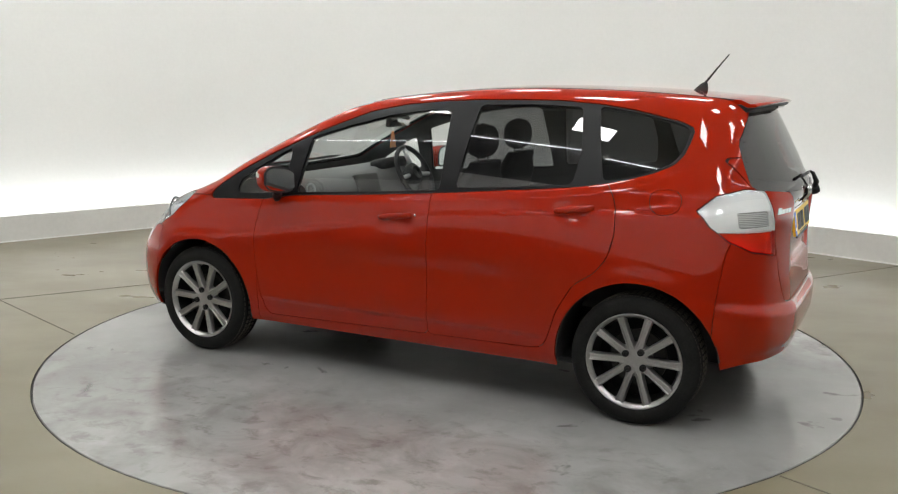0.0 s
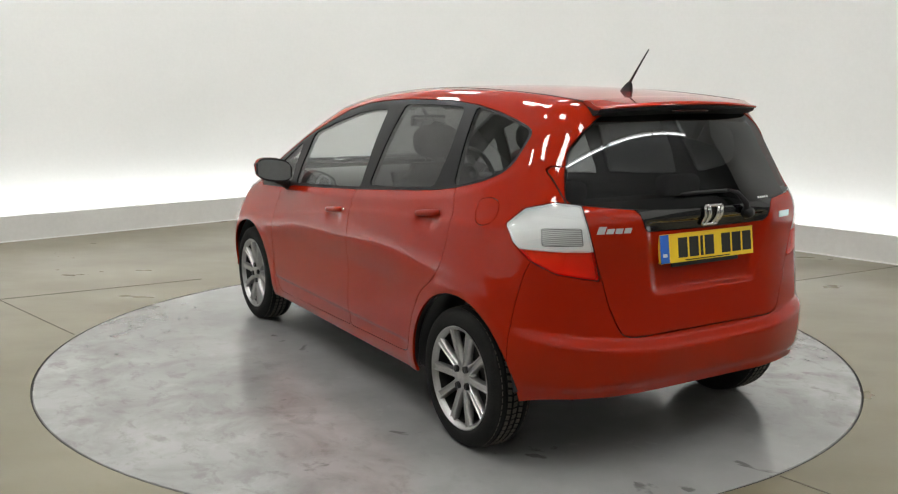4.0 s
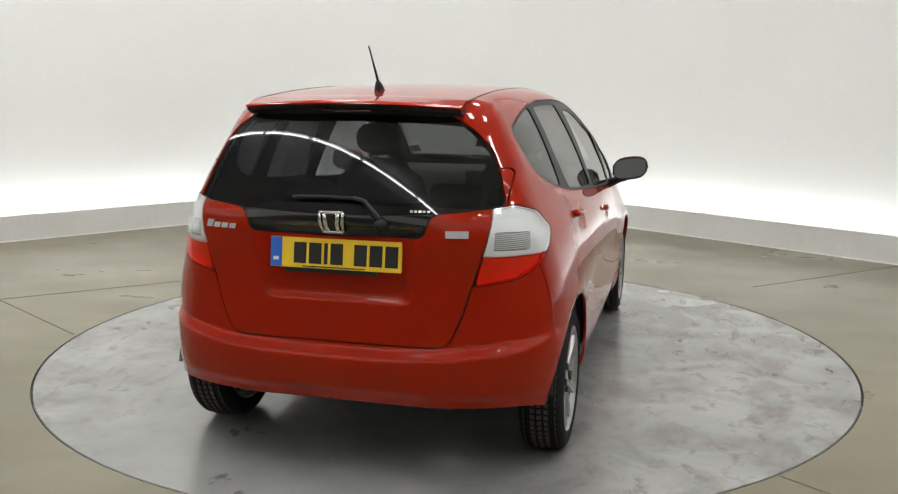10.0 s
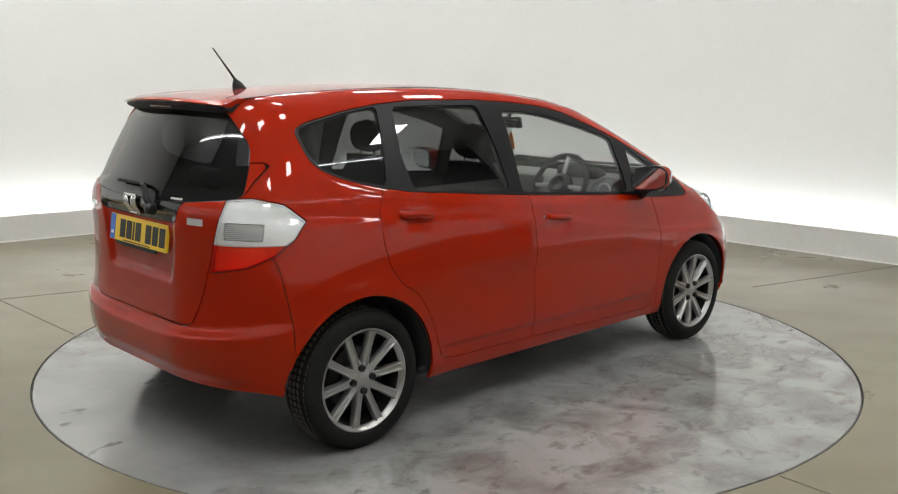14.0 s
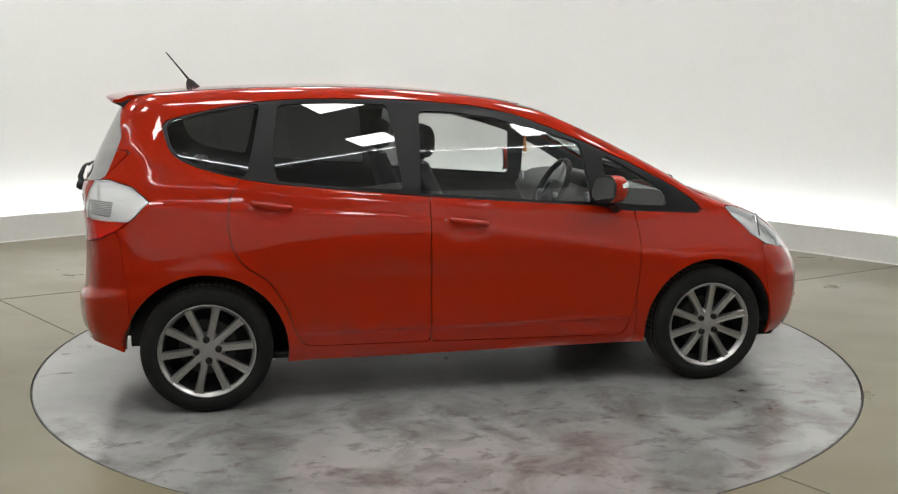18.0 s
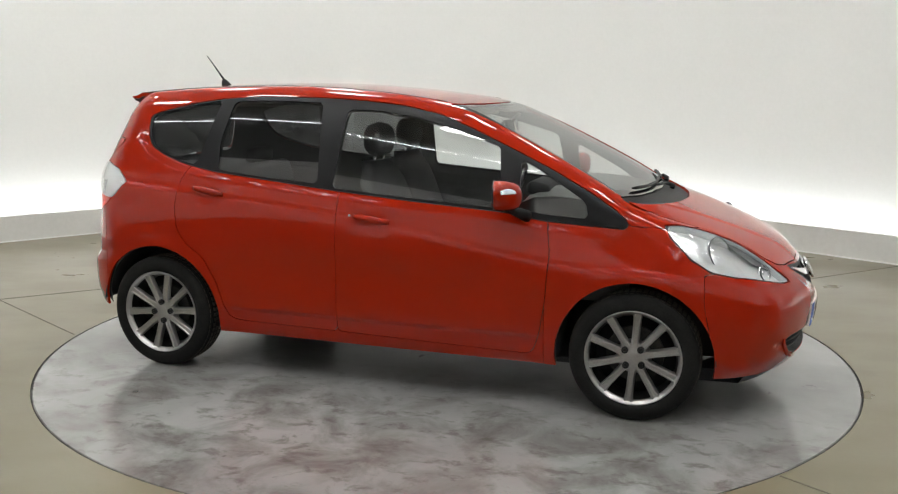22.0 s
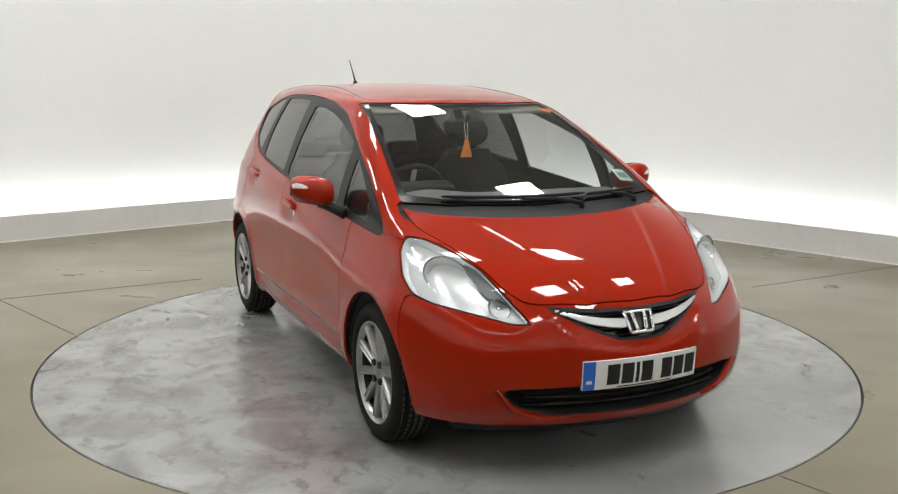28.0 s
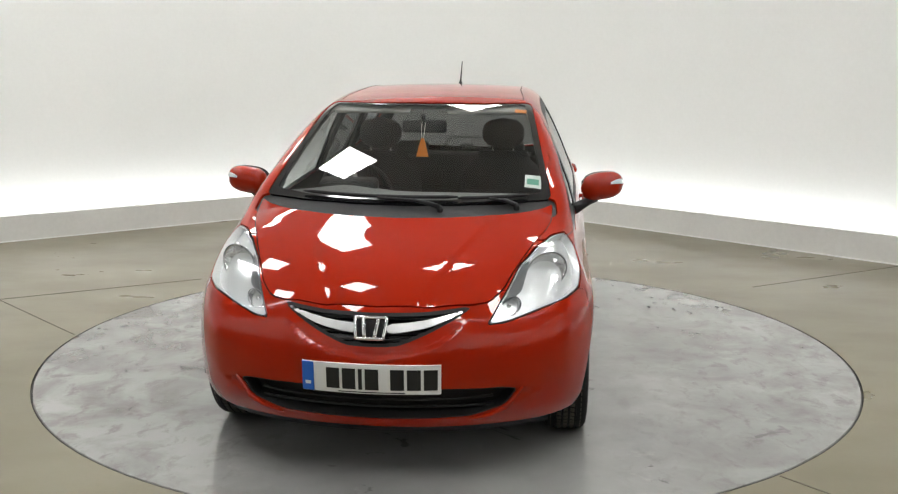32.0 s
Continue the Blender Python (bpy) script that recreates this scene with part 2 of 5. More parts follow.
def tube(path, radius, sides=10):
    """A round bar along a path; radius may vary along it."""
    p = np.array(path, float)
    r = np.broadcast_to(np.asarray(radius, float), (len(p),))
    d = np.gradient(p, axis=0)
    d /= np.linalg.norm(d, axis=1, keepdims=True)
    up = np.where(np.abs(d[:, 2:3]) > 0.9, np.array([[1.0, 0, 0]]), np.array([[0, 0, 1.0]]))
    u = np.cross(d, up)
    u /= np.linalg.norm(u, axis=1, keepdims=True)
    w = np.cross(u, d)
    a = np.linspace(0, 2 * np.pi, sides, endpoint=False)
    v = p[:, None] + r[:, None, None] * (np.cos(a)[None, :, None] * u[:, None] + np.sin(a)[None, :, None] * w[:, None])
    f = grid_faces(len(p), sides, wrap_v=True)
    f += [tuple(range(sides)), tuple(range((len(p) - 1) * sides, len(p) * sides))[::-1]]
    return v.reshape(-1, 3), f


def loft(rings):
    """A closed skin over rings of equal length, with flat ends."""
    r = np.array(rings, float)
    n, k = r.shape[:2]
    return r.reshape(-1, 3), grid_faces(n, k, wrap_v=True) + [tuple(range(k))[::-1], tuple(range((n - 1) * k, n * k))]


def joined(*pieces):
    vs, fs, at = [], [], 0
    for v, f in pieces:
        vs.append(np.asarray(v, float))
        fs += [tuple(i + at for i in q) for q in f]
        at += len(v)
    return np.concatenate(vs), fs


def moved(piece, m):
    v = np.asarray(piece[0], float)
    m = np.array(m)
    return v @ m[:3, :3].T + m[:3, 3], piece[1]


def mirrored(piece):
    return np.asarray(piece[0], float) * (1, -1, 1), [tuple(q)[::-1] for q in piece[1]]


def wall_path(steps=40):
    """The bent line of the studio's back wall with its outward normals: straight, a wide round corner, straight."""
    a0, a1 = radians(39.6), radians(-45.7)
    n0, n1 = Vector((-math.sin(a0), math.cos(a0))), Vector((-math.sin(a1), math.cos(a1)))
    corner, r = Vector((-0.2, 6.605)), 2.9
    half = (a0 - a1) / 2
    centre = corner - (n0 + n1).normalized() * (r / math.cos(half))
    rows = [(Vector((-8.18, 0.011)), n0)]
    for k in range(steps + 1):
        a = a0 + (a1 - a0) * k / steps
        n = Vector((-math.sin(a), math.cos(a)))
        rows.append((centre + n * r, n))
    rows.append((Vector((7.08, -0.825)), n1))
    return rows


def wall_sheet(d0, d1, z0, z1, trim=0):
    """A solid strip that follows the back wall between two offsets and heights."""
    rings = []
    rows = wall_path()
    for p, n in rows:
        rings.append([(*(p + n * d), z) for d, z in ((d0, z0), (d0, z1), (d1, z1), (d1, z0))])
    return loft(rings)


# ---------------------------------------------------------------- the studio
PLINTH_H = 0.243
CORNER = (0.0, -6.5)  # where the two dark walls meet behind the camera
DISC_R, PIT_R = 2.2225, 2.231


def ring_plate(r0, r1, z, steps, outer=None):
    """A flat sheet with a round hole, out to radius r1 or to a square."""
    a = np.linspace(0, 2 * np.pi, steps, endpoint=False)
    inner = np.stack([r0 * np.cos(a), r0 * np.sin(a), 0 * a + z], -1)
    if outer:
        k = outer / np.maximum(np.abs(np.cos(a)), np.abs(np.sin(a)))
        rim = np.stack([k * np.cos(a), k * np.sin(a), 0 * a + z], -1)
    else:
        rim = np.stack([r1 * np.cos(a), r1 * np.sin(a), 0 * a + z], -1)
    v = np.concatenate([inner, rim])
    f = [(i, i + steps, (i + 1) % steps + steps, (i + 1) % steps) for i in range(steps)]
    return v, f


def studio():
    floor = part("floor", ring_plate(PIT_R, 0, 0.0, 160, outer=13.0), CONCRETE, smooth=False)
    tagged(floor, "polished beige grey concrete floor with faint joints", "floor", kind="structure")
    pit = part("turntable_pit", revolve([(PIT_R, 0.0), (PIT_R, -0.12), (0.0, -0.12)], 96), BLACK)
    pit.matrix_world = pose(0, 0, 0, 90, 0, 0)
    tagged(pit, "dark gap round the turntable", "pit", kind="structure")
    wall = part("wall_curved", wall_sheet(0.3, 0.45, 0.0, CEILING_Z), WALL)
    tagged(sharp(wall), "curved white studio wall washed by a hidden strip light", "wall", kind="structure")
    low = part("plinth", wall_sheet(0.0, 0.05, 0.0, PLINTH_H), PLINTH)
    tagged(sharp(low), "low pale grey upstand in front of the wall", "plinth", kind="structure")
    seal = part("baseboard", wall_sheet(-0.006, -0.0005, 0.0, 0.012), WALL)
    tagged(sharp(seal), "thin white sealing bead along the floor", "trim", kind="structure")
    strip = part("cove_light", wall_sheet(0.09, 0.14, 0.12, 0.15), COVE)
    tagged(sharp(strip), "continuous white strip light hidden behind the plinth", "strip light")
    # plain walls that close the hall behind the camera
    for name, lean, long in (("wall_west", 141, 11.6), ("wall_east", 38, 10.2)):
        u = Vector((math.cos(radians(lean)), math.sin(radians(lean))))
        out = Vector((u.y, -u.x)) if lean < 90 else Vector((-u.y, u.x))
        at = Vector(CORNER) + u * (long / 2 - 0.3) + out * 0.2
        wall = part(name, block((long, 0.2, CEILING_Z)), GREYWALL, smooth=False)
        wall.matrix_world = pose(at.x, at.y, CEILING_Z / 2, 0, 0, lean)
        tagged(wall, "plain dark painted wall under a row of strip lights", "wall", kind="structure")
        # unseen white reflector, added to brighten the car's upper flanks and tailgate
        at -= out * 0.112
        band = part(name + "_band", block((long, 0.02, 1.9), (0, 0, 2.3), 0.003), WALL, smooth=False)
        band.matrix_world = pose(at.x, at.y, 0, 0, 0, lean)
        tagged(band, "unseen white reflector band added along the dark wall", "wall", kind="structure")
    ceiling = part("ceiling", block((24, 22, 0.1), (0, 0, CEILING_Z + 0.05)), CEIL, smooth=False)
    tagged(ceiling, "plain grey suspended ceiling", "ceiling", kind="structure")


def floor_joint(a, b, width=0.008):
    a, b = Vector((*a, 0)), Vector((*b, 0))
    d = b - a
    m = Matrix.Translation((a + b) / 2) @ Matrix.Rotation(math.atan2(d.y, d.x), 4, "Z")
    ob = part("floor_joint", block((d.length, width, 0.002), (0, 0, 0.0012)), JOINT, smooth=False)
    ob.matrix_world = m
    tagged(ob, "thin filled joint in the concrete floor", "joint", group="floor joints", kind="structure")


def ceiling_light():
    """A square flat lamp set in the ceiling."""
    e = new("ceiling_light")
    tagged(e, "square white flat ceiling light panel", "ceiling light", group="ceiling light panels")
    part("diffuser", block((0.57, 0.57, 0.012), (0, 0, -0.012), 0.003), PANEL, e, smooth=False)
    for sx, sy, w, d in ((0, 0.2925, 0.6, 0.015), (0, -0.2925, 0.6, 0.015), (0.2925, 0, 0.015, 0.57), (-0.2925, 0, 0.015, 0.57)):
        part("frame", block((w, d, 0.022), (sx, sy, -0.011), 0.002), ALU, e, smooth=False)
    return e


def strip_light(length=1.5):
    e = new("strip_light")
    tagged(e, "slim white tubular strip light under the ceiling", "strip light", group="row of strip lights")
    part("tube", tube([(-length / 2 + 0.02, 0, -0.05), (0, 0, -0.05), (length / 2 - 0.02, 0, -0.05)], 0.011, 12), TUBE, e)
    part("housing", block((length, 0.05, 0.03), (0, 0, -0.015), 0.004), ALU, e, smooth=False)
    return e


# ---------------------------------------------------------------- car body form
def spline(keys):
    """A smooth curve through (at, value) keys given as one flat row."""
    xs, ys = np.array(keys[0::2], float), np.array(keys[1::2], float)
    order = np.argsort(xs)
    xs, ys = xs[order], ys[order]
    d = np.diff(ys) / np.diff(xs)
    m = np.concatenate([[d[0]], (d[1:] * np.diff(xs)[:-1] + d[:-1] * np.diff(xs)[1:]) / (xs[2:] - xs[:-2]), [d[-1]]])

    def at(v):
        v = np.asarray(v, float)
        i = np.clip(np.searchsorted(xs, v) - 1, 0, len(xs) - 2)
        h = xs[i + 1] - xs[i]
        u = np.clip((v - xs[i]) / h, -0.5, 1.5)
        return ((2 * u**3 - 3 * u**2 + 1) * ys[i] + (u**3 - 2 * u**2 + u) * h * m[i]
                + (-2 * u**3 + 3 * u**2) * ys[i + 1] + (u**3 - u**2) * h * m[i + 1])
    return at


ROOF_LINE = spline([3.45, 0.567, 3.3, 0.6543, 3.2, 0.7082, 3.1, 0.7585, 3.0, 0.8055, 2.84, 0.8731, 2.68, 0.9318, 2.56, 0.97, 2.48, 1.0, 2.3, 1.0958,
                    2.1, 1.197, 1.9, 1.2925, 1.75, 1.3606, 1.66, 1.3985, 1.5, 1.435, 1.3, 1.462, 1.0, 1.489, 0.7, 1.502, 0.4, 1.5, 0.1, 1.489,
                    -0.2, 1.468, -0.47, 1.44, -0.7, 1.41])
NOSE_LINE = spline([0.1, 3.1, 0.2, 3.2, 0.27, 3.25, 0.36, 3.275, 0.46, 3.28, 0.55, 3.265, 0.62, 3.23, 0.69, 3.185, 0.76, 3.15, 0.9, 3.1, 1.6, 2.9])
TAIL_LINE = spline([0.15, -0.466, 0.25, -0.53, 0.32, -0.558, 0.4, -0.575, 0.488, -0.584, 0.558, -0.584, 0.62, -0.578, 0.75, -0.57, 0.85, -0.57, 0.95, -0.578,
                    1.03, -0.585, 1.1, -0.556, 1.18, -0.5195, 1.25, -0.4835, 1.4, -0.402, 1.55, -0.312])
FLANK = spline([0.1, 0.76, 0.2, 0.8, 0.26, 0.822, 0.34, 0.832, 0.48, 0.84, 0.62, 0.843, 0.75, 0.838, 0.85, 0.825, 0.94, 0.805, 1.0, 0.786, 1.1, 0.746,
                1.2, 0.704, 1.3, 0.656, 1.4, 0.6, 1.55, 0.5])
PLAN_LOW = spline([-0.7, 0.9, -0.5, 0.94, -0.3, 0.972, 0.0, 0.995, 0.4, 0.998, 1.0, 1.0, 2.1, 0.995, 2.5, 0.993, 2.8, 0.99, 3.0, 0.972, 3.4, 0.92])
PLAN_MID = spline([-0.7, 0.86, -0.45, 0.905, -0.23, 0.95, 0.0, 0.978, 0.3, 0.99, 0.6, 1.0, 1.0, 1.0, 1.4, 0.992, 1.8, 0.972, 2.1, 0.95, 2.45, 0.928, 2.7, 0.905, 3.0, 0.87, 3.4, 0.82])
PLAN_HIGH = spline([-0.7, 0.82, -0.165, 0.905, 0.2, 0.96, 0.6, 0.99, 1.0, 1.0, 1.3, 0.985, 1.6, 0.957, 2.0, 0.957, 2.45, 0.94, 3.4, 0.8])
CREASE = spline([-0.4, 0.985, -0.2, 0.972, 0.12, 0.95, 0.6, 0.92, 1.02, 0.885, 1.57, 0.8, 2.07, 0.72, 2.4, 0.69, 3.2, 0.66])
BELT = spline([2.9, 0.85, 2.446, 0.868, 2.065, 0.889, 1.872, 0.921, 1.43, 0.952, 1.0, 0.986, 0.645, 1.02, 0.322, 1.05, 0.176, 1.074, 0.08, 1.096, -0.017, 1.124, -0.1, 1.16, -0.5, 1.4])
HUB_REAR, HUB_FRONT, WHEEL_Y, TYRE_R = 0.0, 2.5, 0.735, 0.297


def ramp(v, a, b):
    u = np.clip((v - a) / (b - a), 0, 1)
    return u * u * (3 - 2 * u)


def side_width(x, z):
    low, mid, high = PLAN_LOW(x), PLAN_MID(x), PLAN_HIGH(x)
    p = low + (mid - low) * ramp(z, 0.6, 0.9) + (high - mid) * np.clip((z - 0.95) / 0.43, 0, 1.2)
    w = FLANK(z) * p
    for hub in (HUB_REAR, HUB_FRONT):
        r = np.hypot(x - hub, z - 0.285)
        w = w + 0.005 * (1 - ramp(r, 0.38, 0.45)) * ramp(z, 0.18, 0.3)
    w = w + 0.003 * np.tanh((CREASE(x) - z) / 0.012) * ramp(z, 0.6, 0.68) * ramp(1.05 - z, 0.0, 0.06)
    w = w - 0.008 * (1 - ramp(z, 0.342, 0.364)) * ramp(x, 0.38, 0.5) * ramp(2.15 - x, 0.0, 0.15)
    # hollow along the lower doors, and the shoulder that rolls in to the glass
    w = w - 0.011 * ramp(z, 0.36, 0.59) * (1 - ramp(z, 0.6, 0.74)) * ramp(x, 0.3, 0.75) * (1 - ramp(x, 1.75, 2.15))
    belt = BELT(x)
    w = w - 0.0065 * ramp(z, belt - 0.045, belt - 0.002) * ramp(x, -0.25, -0.05) * (1 - ramp(x, 2.1, 2.4))
    for hx, hz in ((1.222, 0.845), (0.306, 0.94)):
        w = w - 0.0105 * np.exp(-(((x - hx) / 0.085) ** 4) - ((z - hz + 0.014) / 0.034) ** 2)
    return w


def hood_fold(x, y):
    """Depth of the step outside the two creases of the bonnet."""
    return 0.0055 * ramp(np.abs(y) - 0.16 - (3.17 - x) * 0.42, 0.0, 0.034) * ramp(x, 2.5, 2.65)


def top_height(x, y):
    k = ramp(x, 2.2, 2.6)
    return ROOF_LINE(x) - hood_fold(x, y) - 0.06 * y * y - (0.05 + 0.03 * k) * y**4


CHIN = spline([0.0, 0.51, 0.135, 0.527, 0.26, 0.568, 0.34, 0.627, 0.4, 0.705, 0.5, 0.82])


def front_edge(y, z):
    a = np.abs(y)
    tall = np.maximum(0.052 * (0.64 - a) / 0.16, 0.001)
    funnel = 0.007 * ramp(1 - np.abs(z - 0.338 - 0.18 * (a - 0.5)) / tall, 0.0, 1.0) * ramp(a, 0.38, 0.46) * ramp(0.64 - a, 0.0, 0.05)
    below = CHIN(np.minimum(a, 0.5)) - z
    chin = 0.009 * ramp(below, -0.01, 0.012) * (1 - ramp(below, 0.04, 0.16)) * (1 - ramp(a, 0.28, 0.37))
    return NOSE_LINE(z) - 0.38 * y * y - 0.2 * a**4 - funnel + chin


def rear_edge(y, z):
    dent = 0.015 * ramp(0.3 + 0.2 * (z - 0.72) - np.abs(y), 0, 0.05) * ramp(z, 0.695, 0.73) * ramp(1.0 - z, 0, 0.02)
    k = ramp(z, 0.92, 1.12)
    edge = 0.512 + 0.11 * np.abs(y) ** 2.4
    shelf = 0.029 * (1 - ramp(z, edge - 0.03, edge + 0.03)) + 0.006 * ramp(z, 0.345, 0.375) * (1 - ramp(z, 0.375, edge))
    return TAIL_LINE(z) + 0.6 * (1 - k) * np.maximum(0, np.abs(y) - 0.28) ** 2 + 0.27 * k * y * y + dent - shelf


def smax(a, b, k):
    h = np.maximum(k - np.abs(a - b), 0) / k
    return np.maximum(a, b) + h * h * k / 4


def body_field(p):
    """Below zero inside the car, about in metres."""
    x, y, z = p[..., 0], p[..., 1], p[..., 2]
    a = np.abs(y)
    side = (a - side_width(x, z)) * 0.96
    slope = (top_height(x + 0.02, y) - top_height(x - 0.02, y)) / 0.04
    top = (z - top_height(x, y)) / np.sqrt(1 + slope * slope)
    front = (x - front_edge(y, z)) * 0.92
    rear = (rear_edge(y, z) - x) * 0.92
    f = smax(side, top, 0.075)
    f = smax(f, front, 0.06 + 0.12 * ramp(a, 0.3, 0.6))
    return smax(f, rear, 0.05 + 0.12 * ramp(a, 0.35, 0.6))


def body_normal(p):
    e, n = 1e-3, np.zeros_like(p)
    for i in range(3):
        q, r = p.copy(), p.copy()
        q[..., i] += e
        r[..., i] -= e
        n[..., i] = body_field(q) - body_field(r)
    return n / np.maximum(np.linalg.norm(n, axis=-1, keepdims=True), 1e-9)


# ---------------------------------------------------------------- cutting panels out of the body skin
def skin_mesh(step=0.0155):
    """The whole body surface as triangles, by surface nets on a grid."""
    xs, ys, zs = np.arange(-0.75, 3.42, step), np.arange(-0.954, 0.955, step), np.arange(0.13, 1.56, step)
    g = np.stack(np.meshgrid(xs, ys, zs, indexing="ij"), -1)
    v = body_field(g)
    s = v < 0
    nx, ny, nz = v.shape
    corner = [s[i:nx - 1 + i, j:ny - 1 + j, k:nz - 1 + k] for i in (0, 1) for j in (0, 1) for k in (0, 1)]
    count = sum(c.astype(int) for c in corner)
    cells = np.argwhere((count > 0) & (count < 8))
    index = -np.ones((nx - 1, ny - 1, nz - 1), int)
    index[tuple(cells.T)] = np.arange(len(cells))
    p = np.stack([xs[cells[:, 0]], ys[cells[:, 1]], zs[cells[:, 2]]], -1) + step / 2
    for _ in range(5):
        n = body_normal(p)
        p = p - n * body_field(p)[:, None] * 0.9
    tris = []
    for ax in range(3):
        o = [a for a in range(3) if a != ax]
        lo = [slice(None)] * 3
        hi = [slice(None)] * 3
        lo[ax], hi[ax] = slice(0, -1), slice(1, None)
        a, b = s[tuple(lo)], s[tuple(hi)]
        e = np.argwhere(a != b)
        e = e[(e[:, o[0]] > 0) & (e[:, o[1]] > 0) & (e[:, o[0]] < v.shape[o[0]] - 1) & (e[:, o[1]] < v.shape[o[1]] - 1)]
        quad = []
        for d0, d1 in ((-1, -1), (0, -1), (0, 0), (-1, 0)):
            q = e.copy()
            q[:, o[0]] += d0
            q[:, o[1]] += d1
            quad.append(index[tuple(q.T)])
        quad = np.stack(quad, -1)
        quad = quad[(quad >= 0).all(1)]
        tris += [quad[:, [0, 1, 2]], quad[:, [0, 2, 3]]]
    t = np.concatenate(tris)
    n = np.cross(p[t[:, 1]] - p[t[:, 0]], p[t[:, 2]] - p[t[:, 0]])
    flip = (n * body_normal(p[t].mean(1))).sum(1) < 0
    t[flip] = t[flip][:, ::-1]
    return p, t


def tidy(p, t):
    used, inverse = np.unique(t, return_inverse=True)
    return p[used], inverse.reshape(t.shape)


def keep_below(skin, g):
    """The part of a triangle mesh where g, given at its vertices, is below zero; the cut lies on g = 0."""
    p, t = skin
    inside = g < 0
    k = inside[t].sum(1)
    out = [t[k == 3]]
    points, extra, base = [p], {}, len(p)

    def cut(a, b):
        lo, hi = np.minimum(a, b), np.maximum(a, b)
        u = g[lo] / (g[lo] - g[hi])
        return p[lo] + u[:, None] * (p[hi] - p[lo]), lo.astype(np.int64) * base + hi
    for want in (1, 2):
        q = t[k == want]
        if not len(q):
            continue
        odd = np.argmax(inside[q] == (want == 1), axis=1)
        r = np.arange(len(q))
        a, b, c = q[r, odd], q[r, (odd + 1) % 3], q[r, (odd + 2) % 3]
        (p1, k1), (p2, k2) = cut(a, b), cut(a, c)
        extra[want] = (a, b, c, p1, k1, p2, k2)
    if extra:
        keys = np.concatenate([np.concatenate([e[4], e[6]]) for e in extra.values()])
        pts = np.concatenate([np.concatenate([e[3], e[5]]) for e in extra.values()])
        uniq, first = np.unique(keys, return_index=True)
        new_p = pts[first]
        for _ in range(2):
            new_p = new_p - body_normal(new_p) * body_field(new_p)[:, None]
        points.append(new_p)
        for want, (a, b, c, p1, k1, p2, k2) in extra.items():
            i1, i2 = base + np.searchsorted(uniq, k1), base + np.searchsorted(uniq, k2)
            if want == 1:
                out.append(np.stack([a, i1, i2], -1))
            else:
                out += [np.stack([i1, b, c], -1), np.stack([i1, c, i2], -1)]
    return tidy(np.concatenate(points), np.concatenate(out))


def outline(keys, rounds=1):
    """A closed outline from a flat row of pairs, its corners eased by corner cutting."""
    q = np.array(keys, float).reshape(-1, 2)
    for _ in range(rounds):
        n = np.roll(q, -1, 0)
        long = np.hypot(*(n - q).T)[:, None]
        cut = np.minimum(0.25, 0.016 / np.maximum(long, 1e-6))
        q = np.stack([q + (n - q) * cut, n - (n - q) * cut], 1).reshape(-1, 2)
    return q


def distance(q, poly):
    """Signed distance of 2D points to a closed outline, below zero inside."""
    a, b = poly, np.roll(poly, -1, 0)
    d = np.full(len(q), 1e9)
    odd = np.zeros(len(q), bool)
    for u, v in zip(a, b):
        w = v - u
        h = np.clip(((q - u) @ w) / max(w @ w, 1e-12), 0, 1)
        d = np.minimum(d, np.hypot(*(q - u - h[:, None] * w).T))
        cross = (u[1] > q[:, 1]) != (v[1] > q[:, 1])
        at = u[0] + (q[:, 1] - u[1]) / np.where(v[1] == u[1], 1e-9, v[1] - u[1]) * w[0]
        odd ^= cross & (q[:, 0] < at)
    return np.where(odd, -d, d)


def split(skin, rule, gap=0.004):
    """Cuts a panel out of the skin by rule(points), with a shut line between; returns panel and rest."""
    g = rule(skin[0])
    return keep_below(skin, g + gap / 2), keep_below(skin, -(g - gap / 2))


def flat_rule(keys, axes, where, rounds=1):
    poly = outline(keys, rounds)

    def rule(p):
        g = np.full(len(p), 0.5)
        ok = where(p)
        if ok.any():
            g[ok] = distance(p[ok][:, axes], poly)
        return g
    return rule


